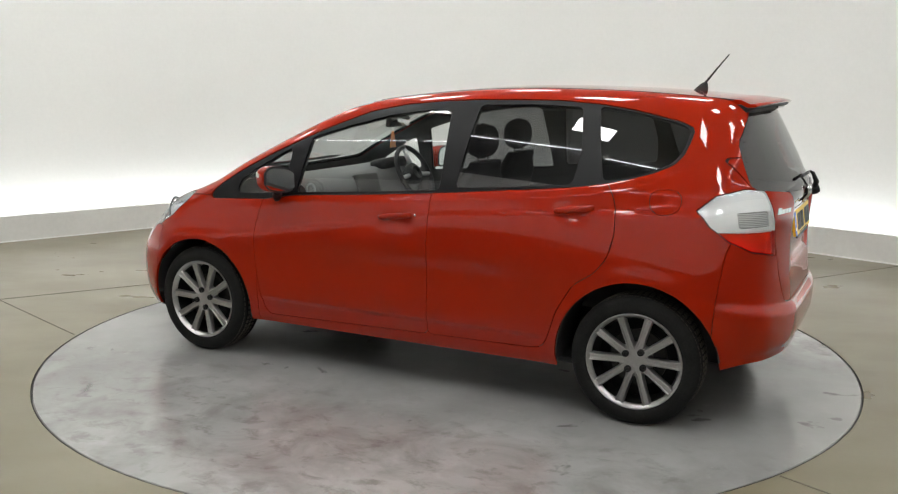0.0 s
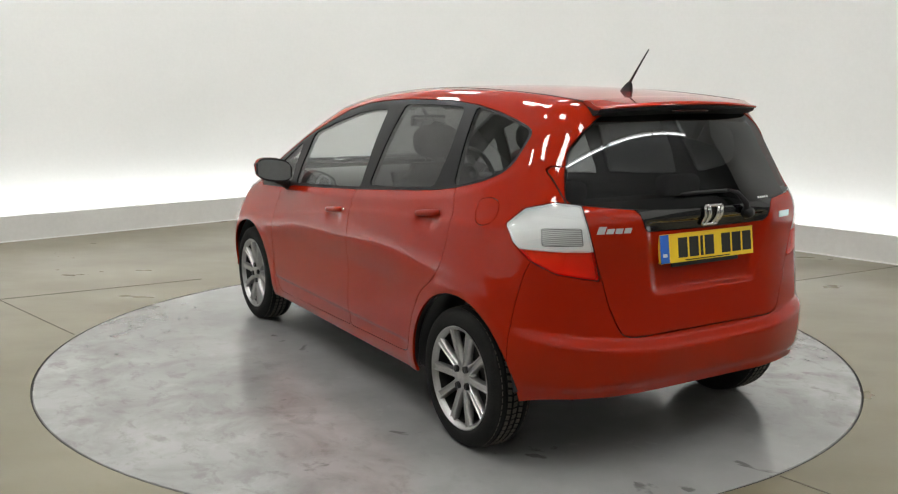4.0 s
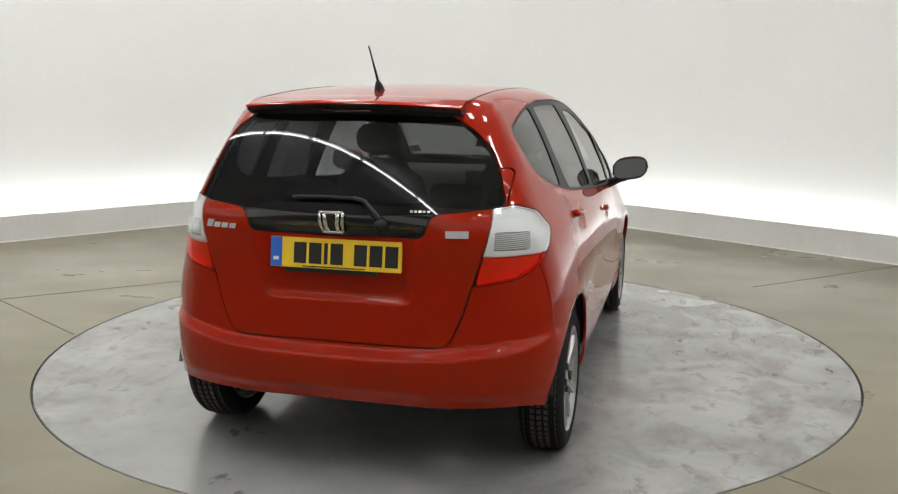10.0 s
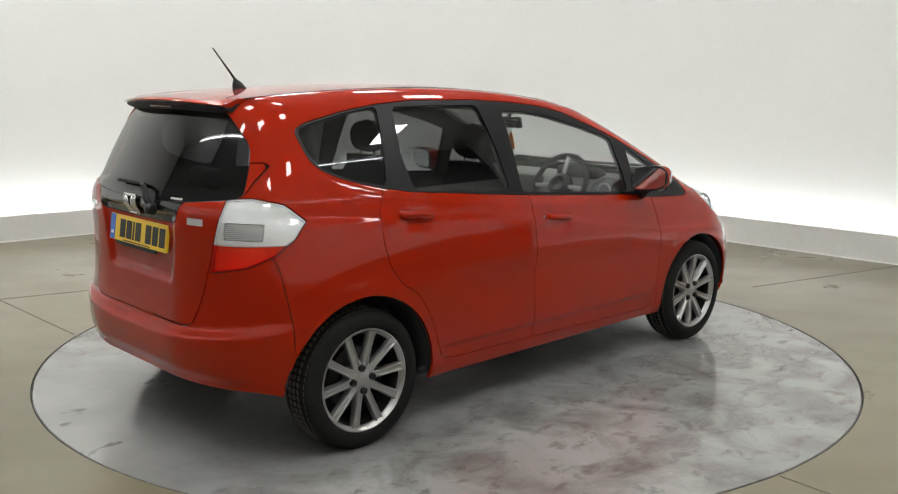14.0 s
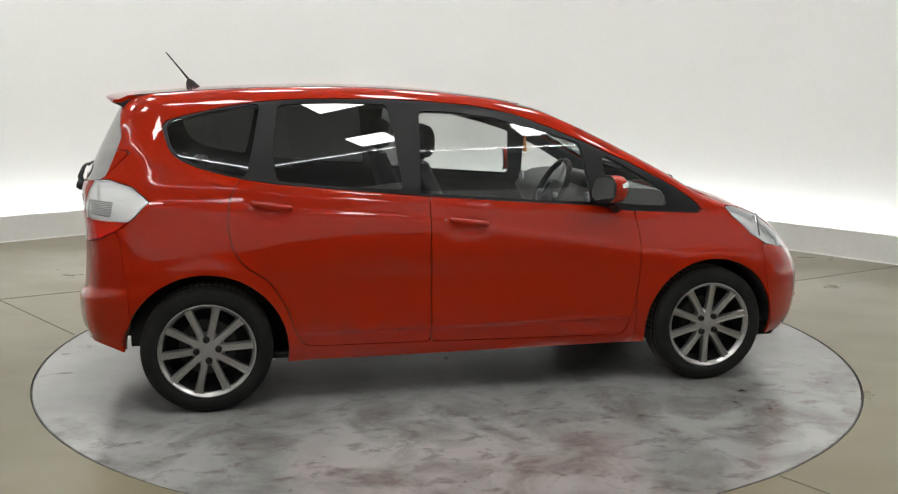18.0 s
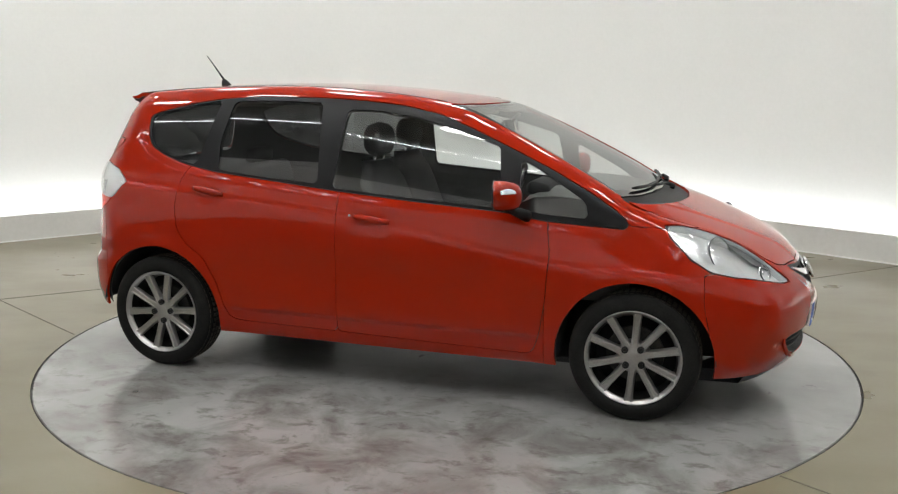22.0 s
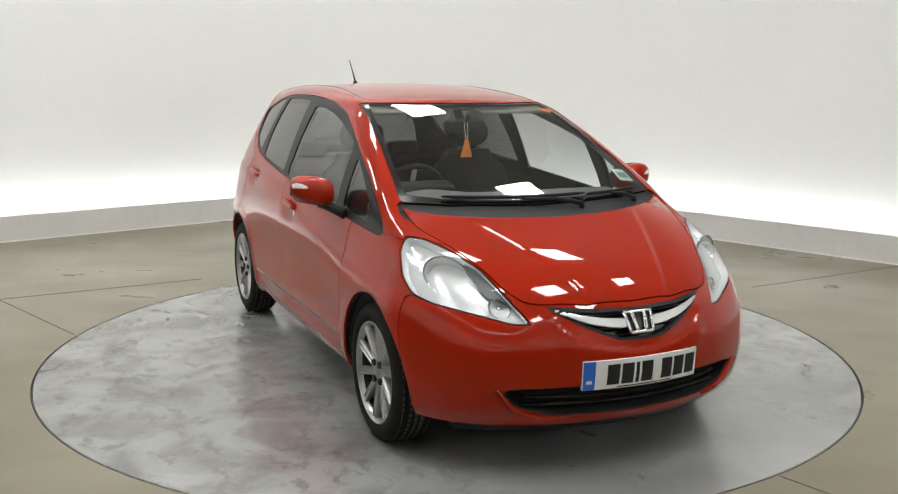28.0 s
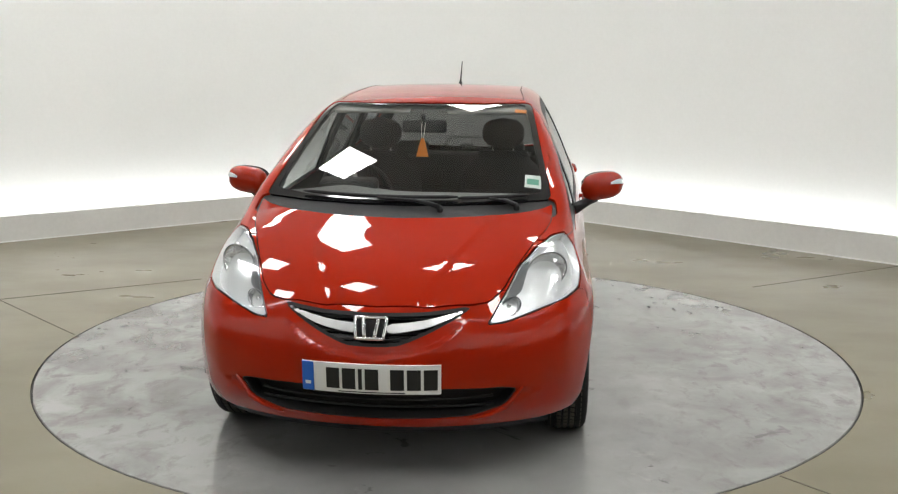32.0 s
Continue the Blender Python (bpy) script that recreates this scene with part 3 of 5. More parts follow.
def calm_normals(p, axis, degree, upright=0.0, forward=0.0):
    """Normals of the smooth surface of low degree that lies through a panel."""
    o = [i for i in range(3) if i != axis]
    mid = p.mean(0)
    a, b, h = p[:, o[0]] - mid[o[0]], p[:, o[1]] - mid[o[1]], p[:, axis]
    powers = degree if isinstance(degree, tuple) else [(i, j) for i in range(degree + 1) for j in range(degree + 1 - i)]
    away = np.maximum(np.abs(a) / np.abs(a).max(), np.abs(b) / np.abs(b).max())
    core = away < 0.82
    c = np.linalg.lstsq(np.stack([a**i * b**j for i, j in powers], -1)[core], h[core], rcond=None)[0]
    n = np.zeros_like(p)
    n[:, axis] = 1.0
    for k, (i, j) in zip(c, powers):
        n[:, o[0]] -= k * i * a ** max(i - 1, 0) * b**j
        n[:, o[1]] -= k * j * a**i * b ** max(j - 1, 0)
    if axis == 2:
        e, x, y = 1e-3, p[:, 0], p[:, 1]
        n[:, 0] += (hood_fold(x + e, y) - hood_fold(x - e, y)) / (2 * e)
        n[:, 1] += (hood_fold(x, y + e) - hood_fold(x, y - e)) / (2 * e)
    n /= np.linalg.norm(n, axis=1, keepdims=True)
    n *= np.sign((n * body_normal(p)).sum(1).mean())
    n[:, 0] += math.tan(radians(forward)) * np.abs(n[:, 2])
    n[:, 2] -= math.tan(radians(upright)) * np.abs(n[:, 1])
    return n / np.linalg.norm(n, axis=1, keepdims=True)


def panel_geometry(skin, depth=0.012, sink=0.0, calm=None):
    """Verts, faces and loop normals of a panel with its edges turned in."""
    p, t = skin
    n = body_normal(p) if calm is None else calm_normals(p, *calm)
    p = p - n * sink
    e = np.concatenate([t[:, [0, 1]], t[:, [1, 2]], t[:, [2, 0]]])
    key = np.sort(e, 1)
    _, first, number = np.unique(key, axis=0, return_index=True, return_counts=True)
    rim = e[first[number == 1]]
    used = np.unique(rim)
    low = -np.ones(len(p), int)
    low[used] = len(p) + np.arange(len(used))
    v = np.concatenate([p, p[used] - n[used] * depth])
    faces = t.tolist()
    normals = n[t].reshape(-1, 3)
    if depth and len(rim):
        quads = np.stack([rim[:, 1], rim[:, 0], low[rim[:, 0]], low[rim[:, 1]]], -1)
        side = np.cross(p[rim[:, 1]] - p[rim[:, 0]], n[rim[:, 0]])
        side /= np.maximum(np.linalg.norm(side, axis=1, keepdims=True), 1e-9)
        faces += quads.tolist()
        normals = np.concatenate([normals, np.repeat(side, 4, 0)])
    return v, faces, normals


AXIS = np.array((1.318, 0.071, 0.0))


def skin_part(name, skin, mat, parent, label="", depth=0.012, sink=0.0, calm=None):
    v, f, n = panel_geometry(skin, depth, sink, calm)
    return part(name, (v - AXIS, f), mat, parent, label, normals=n)


def fitted(name, geometry, mat, parent, label="", smooth=True):
    """A part given in the car's own measures (rear axle, ground), set on the turning axis."""
    if isinstance(geometry, bmesh.types.BMesh):
        bmesh.ops.translate(geometry, vec=Vector(-AXIS), verts=geometry.verts)
        return part(name, geometry, mat, parent, label, smooth)
    return part(name, (np.asarray(geometry[0]) - AXIS, geometry[1]), mat, parent, label, smooth)


# outlines: side ones in (x, z), end ones in (y, z), top ones in (x, y)
SIDE_GLASS = [2.446, 0.868, 2.065, 0.889, 1.872, 0.921, 1.43, 0.952, 1.0, 0.986, 0.645, 1.02, 0.322, 1.05, 0.176, 1.074, 0.08, 1.096, -0.017, 1.124,
              -0.1, 1.16, -0.14, 1.2, -0.162, 1.27, -0.172, 1.322, -0.107, 1.348, 0.1, 1.394, 0.278, 1.42, 0.488, 1.434, 0.869, 1.432, 1.1, 1.42, 1.293, 1.402,
              1.5, 1.362, 1.69, 1.292, 1.895, 1.206, 2.09, 1.118, 2.282, 1.018, 2.4, 0.945, 2.45, 0.9]
QUARTER_PANE = [-0.155, 1.318, -0.107, 1.34, 0.1, 1.386, 0.272, 1.412, 0.242, 1.264, 0.2, 1.088, 0.175, 1.084, 0.08, 1.106, -0.018, 1.134, -0.1, 1.172, -0.138, 1.23]
REAR_PANE = [0.352, 1.407, 0.6, 1.414, 0.869, 1.408, 0.9, 1.2, 0.918, 1.015, 0.645, 1.032, 0.337, 1.062, 0.318, 1.207]
FRONT_PANE = [1.02, 1.378, 1.178, 1.373, 1.368, 1.347, 1.607, 1.289, 1.825, 1.222, 1.864, 0.936, 1.43, 0.966, 1.0, 0.998]
CORNER_PANE = [1.935, 1.165, 2.002, 1.135, 2.141, 1.052, 2.254, 0.978, 2.268, 0.908, 2.098, 0.917, 1.945, 0.935]
FRONT_DOOR = [1.041, 0.99, 1.041, 0.64, 1.041, 0.286, 1.862, 0.27, 2.017, 0.268, 2.043, 0.293, 2.07, 0.375, 2.094, 0.534, 2.106, 0.748, 2.085, 0.872, 2.07, 0.96, 1.6, 1.05]
REAR_DOOR = [1.041, 0.99, 1.041, 0.64, 1.041, 0.286, 0.502, 0.293, 0.436, 0.303, 0.405, 0.357, 0.363, 0.49, 0.288, 0.614, 0.186, 0.683, 0.132, 0.756, 0.11, 0.866, 0.12, 0.979, 0.155, 1.053, 0.22, 1.12, 0.6, 1.12]
TAIL_GLASS = [0.0, 1.43, 0.223, 1.418, 0.402, 1.392, 0.49, 1.334, 0.555, 1.264, 0.592, 1.171, 0.622, 1.068, 0.371, 1.042, 0.34, 0.955, 0.0, 0.95]
TAIL_GATE = [0.0, 1.2, 0.63, 1.2, 0.62, 1.05, 0.56, 0.9, 0.516, 0.774, 0.489, 0.675, 0.45, 0.585, 0.432, 0.56, 0.39, 0.548, 0.0, 0.548]
GRILLE = [0.0, 0.662, 0.193, 0.666, 0.352, 0.682, 0.36, 0.675, 0.31, 0.643, 0.209, 0.593, 0.125, 0.56, 0.085, 0.549, 0.0, 0.547]
INTAKE = [0.0, 0.389, 0.266, 0.391, 0.5, 0.385, 0.548, 0.372, 0.492, 0.305, 0.365, 0.268, 0.2, 0.262, 0.0, 0.26]
HOOD = [2.651, 0.0, 2.634, 0.2, 2.6, 0.343, 2.53, 0.52, 2.466, 0.62, 2.42, 0.66, 2.55, 0.655, 2.63, 0.635, 2.834, 0.56, 3.028, 0.479, 3.095, 0.428, 3.131, 0.36, 3.172, 0.2, 3.186, 0.0]
COWL = [2.72, 0.0, 2.72, 0.5, 2.5, 0.68, 2.4, 0.672, 2.395, 0.64, 2.455, 0.45, 2.5, 0.2, 2.51, 0.0]
SCREEN = [1.637, 0.0, 1.622, 0.277, 1.57, 0.45, 1.52, 0.535, 1.75, 0.56, 2.0, 0.592, 2.2, 0.622, 2.395, 0.652, 2.46, 0.45, 2.505, 0.2, 2.515, 0.0]
CLEAR_SCREEN = [1.66, 0.0, 1.646, 0.27, 1.6, 0.43, 1.57, 0.5, 1.78, 0.535, 2.0, 0.566, 2.2, 0.594, 2.36, 0.614, 2.42, 0.45, 2.466, 0.2, 2.476, 0.0]


def mirror_rows(keys, column):
    """Half an outline from the centre line out, made whole across it."""
    q = np.array(keys, float).reshape(-1, 2)
    r = q[::-1].copy()
    r[:, column] *= -1
    return np.concatenate([q, r[np.abs(r[:, column]) > 1e-6]]).ravel().tolist()


def lamp_axes(p, way):
    """Two coordinates of points seen along a direction."""
    w = np.array(way, float)
    w /= np.linalg.norm(w)
    u = np.cross((0, 0, 1.0), w)
    u /= np.linalg.norm(u)
    return np.stack([p @ u, p @ np.cross(w, u)], -1)


def lamp_rule(keys, way, side, where, rounds=1):
    """Outline given by points (x, y, z) on the left side, seen along way."""
    q = np.array(keys, float).reshape(-1, 3)
    poly = outline(lamp_axes(q, way).ravel(), rounds)

    def rule(p):
        m = p * (1, side, 1)
        g = np.full(len(p), 0.5)
        ok = where(m)
        if ok.any():
            g[ok] = distance(lamp_axes(m[ok], way), poly)
        return g
    return rule


HEAD_LAMP = [2.59, 0.7, 0.884, 2.66, 0.65, 0.884, 2.778, 0.585, 0.849, 2.904, 0.525, 0.797, 3.018, 0.484, 0.721, 3.148, 0.418, 0.614, 3.113, 0.48, 0.614,
             3.012, 0.59, 0.638, 2.883, 0.706, 0.662, 2.79, 0.75, 0.682, 2.71, 0.765, 0.742, 2.62, 0.74, 0.835]
TAIL_LAMP = [-0.23, 0.753, 0.977, -0.304, 0.714, 1.043, -0.409, 0.651, 1.072, -0.487, 0.588, 1.066, -0.52, 0.575, 0.973, -0.528, 0.556, 0.9, -0.534, 0.525, 0.776,
             -0.457, 0.68, 0.806, -0.372, 0.74, 0.85, -0.29, 0.762, 0.912]
FRONT_WAY, BACK_WAY = (0.75, 0.6, 0.45), (-0.8, 0.7, 0.1)


def car_panels():
    """The body skin cut into named panels."""
    out = {}
    skin = skin_mesh()
    skin = keep_below(skin, 0.222 + 0.1 * ramp(-skin[0][:, 0], 0.1, 0.5) - skin[0][:, 2])
    for hub in (HUB_REAR, HUB_FRONT):
        p = skin[0]
        r = np.hypot(p[:, 0] - hub, p[:, 2] - 0.285)
        g = np.where(np.abs(p[:, 1]) > 0.45, (0.358 if hub else 0.369) - r, -0.5)
        skin = keep_below(skin, g)
    out["whole"] = skin
    pane, skin = split(skin, flat_rule(mirror_rows(SCREEN, 1), [0, 1], lambda p: p[:, 2] > 0.9), 0.002)
    out["windscreen"], out["windscreen_border"] = split(pane, flat_rule(mirror_rows(CLEAR_SCREEN, 1), [0, 1], lambda p: p[:, 2] > 0.8), 0.0)
    for side, tag in ((1, "left"), (-1, "right")):
        def mine(p, side=side):
            return p[:, 1] * side > 0.3
        zone, skin = split(skin, flat_rule(SIDE_GLASS, [0, 2], mine), 0.003)
        for name, keys in (("quarter_pane", QUARTER_PANE), ("rear_pane", REAR_PANE), ("front_pane", FRONT_PANE), ("corner_pane", CORNER_PANE)):
            out[name, tag], zone = split(zone, flat_rule(keys, [0, 2], mine), 0.0)
        out["pillar_trim", tag] = zone
        lamp, skin = split(skin, lamp_rule(HEAD_LAMP, FRONT_WAY, side, lambda m: (m[:, 0] > 2.4) & (m[:, 1] > 0.2) & (m[:, 2] > 0.5), 0), 0.005)
        out["headlamp", tag] = lamp
        lamp, skin = split(skin, lamp_rule(TAIL_LAMP, BACK_WAY, side, lambda m: (m[:, 0] < 0) & (m[:, 1] > 0.2) & (m[:, 2] > 0.6), 0), 0.005)
        out["red_lens", tag], out["white_lens", tag] = split(lamp, lambda p: p[:, 2] - 0.89, 0.002)

    def front(p):
        return p[:, 0] > 2.85

    def rear(p):
        return (p[:, 0] < -0.25) & (np.abs(p[:, 1]) < 0.7)
    pane, skin = split(skin, flat_rule(mirror_rows(TAIL_GLASS, 0), [1, 2], rear), 0.004)
    out["tailgate_garnish"], out["rear_window"] = split(pane, lambda p: np.maximum(p[:, 2] - 1.032 - 0.012 * (np.abs(p[:, 1]) / 0.37) ** 2, np.abs(p[:, 1]) - 0.45), 0.002)
    out["grille_opening"], skin = split(skin, flat_rule(mirror_rows(GRILLE, 0), [1, 2], front), 0.0)
    out["intake_opening"], skin = split(skin, flat_rule(mirror_rows(INTAKE, 0), [1, 2], front), 0.0)
    out["hood"], skin = split(skin, flat_rule(mirror_rows(HOOD, 1), [0, 1], lambda p: p[:, 2] > 0.6), 0.004)
    out["cowl"], skin = split(skin, flat_rule(mirror_rows(COWL, 1), [0, 1], lambda p: p[:, 2] > 0.85), 0.003)
    out["tailgate"], skin = split(skin, flat_rule(mirror_rows(TAIL_GATE, 0), [1, 2], rear), 0.005)
    out["rear_bumper"], skin = split(skin, flat_rule([-0.9, 0.1, -0.9, 0.87, -0.385, 0.87, -0.362, 0.8, -0.338, 0.6, -0.33, 0.42, -0.28, 0.1], [0, 2], lambda p: p[:, 0] < 0.1, 0), 0.003)
    out["front_bumper"], skin = split(skin, flat_rule([3.6, 0.1, 3.6, 0.8, 3.0, 0.72, 2.79, 0.69, 2.80, 0.56, 2.83, 0.42, 2.8, 0.1], [0, 2], lambda p: p[:, 0] > 2.5, 0), 0.003)
    for side, tag in ((1, "left"), (-1, "right")):
        def mine(p, side=side):
            return p[:, 1] * side > 0.3
        out["front_door", tag], skin = split(skin, flat_rule(FRONT_DOOR, [0, 2], mine), 0.0038)
        out["rear_door", tag], skin = split(skin, flat_rule(REAR_DOOR, [0, 2], mine), 0.0038)
        out["fender", tag], skin = split(skin, flat_rule([2.09, 0.1, 2.09, 0.98, 2.3, 1.0, 2.46, 0.885, 3.3, 0.85, 3.3, 0.1], [0, 2], mine, 0), 0.003)
    out["fuel_flap"], skin = split(skin, flat_rule([-0.03, 1.05, -0.1, 1.062, -0.15, 1.05, -0.165, 1.01, -0.15, 0.965, -0.09, 0.948, -0.04, 0.965, -0.022, 1.01], [0, 2], lambda p: p[:, 1] > 0.3), 0.003)
    out["roof"], skin = split(skin, lambda p: np.where((p[:, 2] > 1.3) & (p[:, 0] < 1.68), np.abs(p[:, 1]) - 0.44 - 0.02 * ramp(p[:, 0], 0, 1) - 0.03 * ramp(p[:, 0], 1.0, 1.5), 0.5), 0.0)
    out["body_side", "left"] = keep_below(skin, -skin[0][:, 1])
    out["body_side", "right"] = keep_below(skin, skin[0][:, 1])
    return out


# ---------------------------------------------------------------- turntable and car
def turntable():
    e = new("turntable")
    tagged(e, "round pale grey scuffed vehicle turntable flush with the floor", "turntable")
    disc = part("disc", revolve([(0.0, 0.0), (DISC_R - 0.004, 0.0), (DISC_R, 0.004), (DISC_R, 0.06), (0.0, 0.06)], 180), DISC, e)
    disc.matrix_basis = pose(0, 0, 0, -90, 0, 0)
    sharp(disc)
    ring = part("edge_ring", revolve([(DISC_R + 0.0006, 0.002), (DISC_R + 0.0035, 0.002), (DISC_R + 0.0035, 0.06), (DISC_R + 0.0006, 0.06)], 180, True), DARKSTEEL, e, "dark steel edge of the turntable")
    ring.matrix_basis = pose(0, 0, 0, -90, 0, 0)
    sharp(ring)
    return e


car = new("hatchback_car")
tagged(car, "glossy red five-door hatchback parked on a turntable", "car")


def tyre(w=0.186, r=TYRE_R):
    prof = [(0.215, -0.076), (0.2195, -0.083), (0.225, -0.088), (0.242, -0.0925), (0.27, -0.088), (0.287, -0.078), (0.2945, -0.066), (r, -0.05), (r, -0.0455), (r - 0.006, -0.0445), (r - 0.006, -0.039),
            (r, -0.038), (r, -0.0185), (r - 0.007, -0.0175), (r - 0.007, -0.0105), (r, -0.0095)]
    prof = prof + [(a, -b) for a, b in prof[::-1]]
    v, f = revolve(prof, 120)
    return v, f


def tread_blocks(r=TYRE_R, n=66):
    """Slanted blocks round the tread, cut by sipes."""
    out = []
    for k in range(n):
        a = 2 * math.pi * k / n
        for y, lean in ((0.057, 0.25), (0.028, -0.2), (0.0, 0.2), (-0.028, -0.2), (-0.057, 0.25)):
            bm = np.array([(sx * 0.0095 + y2 * lean, y + y2, sz) for sz in (-0.004, 0.0022) for sx, y2 in ((-1, -0.0085), (1, -0.0085), (1, 0.0085), (-1, 0.0085))])
            drop = 0.004 if abs(y) > 0.05 else 0.0
            rr = r - drop
            x, yy, z = bm[:, 0], bm[:, 1], bm[:, 2]
            v = np.stack([np.cos(a) * (rr + z) - np.sin(a) * x, yy, np.sin(a) * (rr + z) + np.cos(a) * x], -1)
            out.append((v, [(4, 5, 6, 7), (0, 1, 5, 4), (1, 2, 6, 5), (2, 3, 7, 6), (3, 0, 4, 7)]))
    return joined(*out)


def spoke():
    """One tapering spoke with a shallow channel, along +x, face to -y."""
    rings = []
    for r, half, face, deep in ((0.04, 0.02, -0.063, 0.03), (0.062, 0.0165, -0.066, 0.03), (0.085, 0.0155, -0.069, 0.03), (0.12, 0.0155, -0.073, 0.028), (0.17, 0.0165, -0.077, 0.026), (0.2, 0.0185, -0.079, 0.022), (0.2085, 0.0205, -0.079, 0.022)):
        rings.append([(r, face + deep, -half * 1.15), (r, face + 0.003, -half), (r, face, -half * 0.85), (r, face, -half * 0.6), (r, face + 0.0045, -half * 0.42), (r, face + 0.0045, half * 0.42),
                      (r, face, half * 0.6), (r, face, half * 0.85), (r, face + 0.003, half), (r, face + deep, half * 1.15)])
    return loft(rings)


def wider(piece, k=1.0):
    return np.asarray(piece[0]) * (k, 1, k), piece[1]


NUT = material("dark_wheel_nut", (0.02, 0.02, 0.021), 0.3, 0.4)


STANCE = {(-1, HUB_REAR): -5, (-1, HUB_FRONT): -50, (1, HUB_REAR): 35, (1, HUB_FRONT): -104}  # how far each wheel has rolled


def wheel(side, x):
    """Outer face towards -y of its own space."""
    w = new("wheel")
    w.parent = car
    turn = pose(x - AXIS[0], side * WHEEL_Y - AXIS[1], TYRE_R - 0.003, 0, 0, 180 if side > 0 else 0)
    w.matrix_basis = turn @ pose(0, 0, 0, 0, STANCE[side, x], 0)
    tagged(w, "silver ten-spoke alloy wheel with a black tyre")
    t = part("tyre", tyre(), RUBBER, w, "black rubber tyre")
    part("tread", tread_blocks(), TREAD, w, "dusty block tread", smooth=False)
    sharp(t, 50)
    rim = part("rim", wider(revolve([(0.212, 0.085), (0.218, 0.085), (0.218, 0.075), (0.203, 0.06), (0.198, -0.04), (0.203, -0.066), (0.2165, -0.074), (0.2205, -0.08), (0.2195, -0.086), (0.2155, -0.087),
                               (0.2125, -0.082), (0.205, -0.077), (0.2, -0.066), (0.192, -0.04), (0.19, 0.06), (0.205, 0.075)], 96, True)), ALLOY, w)
    sharp(rim)
    sleeve = part("barrel", revolve([(0.1985, -0.0635), (0.1902, -0.04), (0.1882, 0.06), (0.1872, 0.06), (0.1888, -0.04), (0.1968, -0.0645)], 72, True), BARREL, w, "dark inner barrel of the rim")
    sharp(sleeve)
    one = wider(spoke())
    for k in range(10):
        s = part("spoke", moved(one, Matrix.Rotation(radians(36 * k), 4, "Y")), ALLOY, w)
        sharp(s, 40)
    hub = part("hub", revolve([(0.0, -0.068), (0.024, -0.068), (0.03, -0.067), (0.036, -0.064), (0.05, -0.063), (0.066, -0.063), (0.074, -0.055), (0.08, -0.03), (0.0, -0.03)], 48), ALLOY, w)
    sharp(hub)
    cap = part("centre_cap", revolve([(0.0, -0.0715), (0.022, -0.071), (0.0265, -0.069), (0.0265, -0.06), (0.0, -0.06)], 40), ALLOY, w)
    sharp(cap)
    for k in range(4):
        a = radians(90 * k)
        nut = part("wheel_nut", moved(revolve([(0.0, -0.076), (0.006, -0.0765), (0.008, -0.073), (0.0105, -0.0765), (0.015, -0.075), (0.0165, -0.06), (0.0, -0.058)], 18), Matrix.Translation((0.05 * math.cos(a), 0, 0.05 * math.sin(a)))), NUT, w)
        sharp(nut)
    disc = part("brake_disc", revolve([(0.05, -0.005), (0.13, -0.005), (0.131, -0.0), (0.131, 0.015), (0.05, 0.015), (0.05, -0.03), (0.04, -0.03)], 48), DARKSTEEL, w)
    sharp(disc)
    part("back_plate", revolve([(0.0, 0.03), (0.19, 0.03), (0.192, 0.04), (0.0, 0.045)], 40), TRIM, w)
    return w


def wheel_well(side, x):
    """Dark half tunnel round a wheel, closed on its inner side."""
    r, rings, fan = (0.359 if x else 0.37), [], []
    for q in np.radians(np.linspace(0 if x else -6, 186 if x else 172, 30)):
        cx, cz = x + r * math.cos(q), 0.285 + r * math.sin(q)
        ux, uz = math.cos(q) * 0.004, math.sin(q) * 0.004
        rings.append([(cx, side * 0.5, cz), (cx, side * 0.8, cz), (cx + ux, side * 0.8, cz + uz), (cx + ux, side * 0.5, cz + uz)])
        fan.append((cx, cz))
    inner = loft([[(cx, side * 0.5, cz), (cx, side * 0.51, cz), (cx, side * 0.51, 0.25), (cx, side * 0.5, 0.25)] for cx, cz in fan])
    fitted("wheel_well", joined(loft(rings), inner), TRIM, car, "dark plastic wheel arch liner")


panels = car_panels()


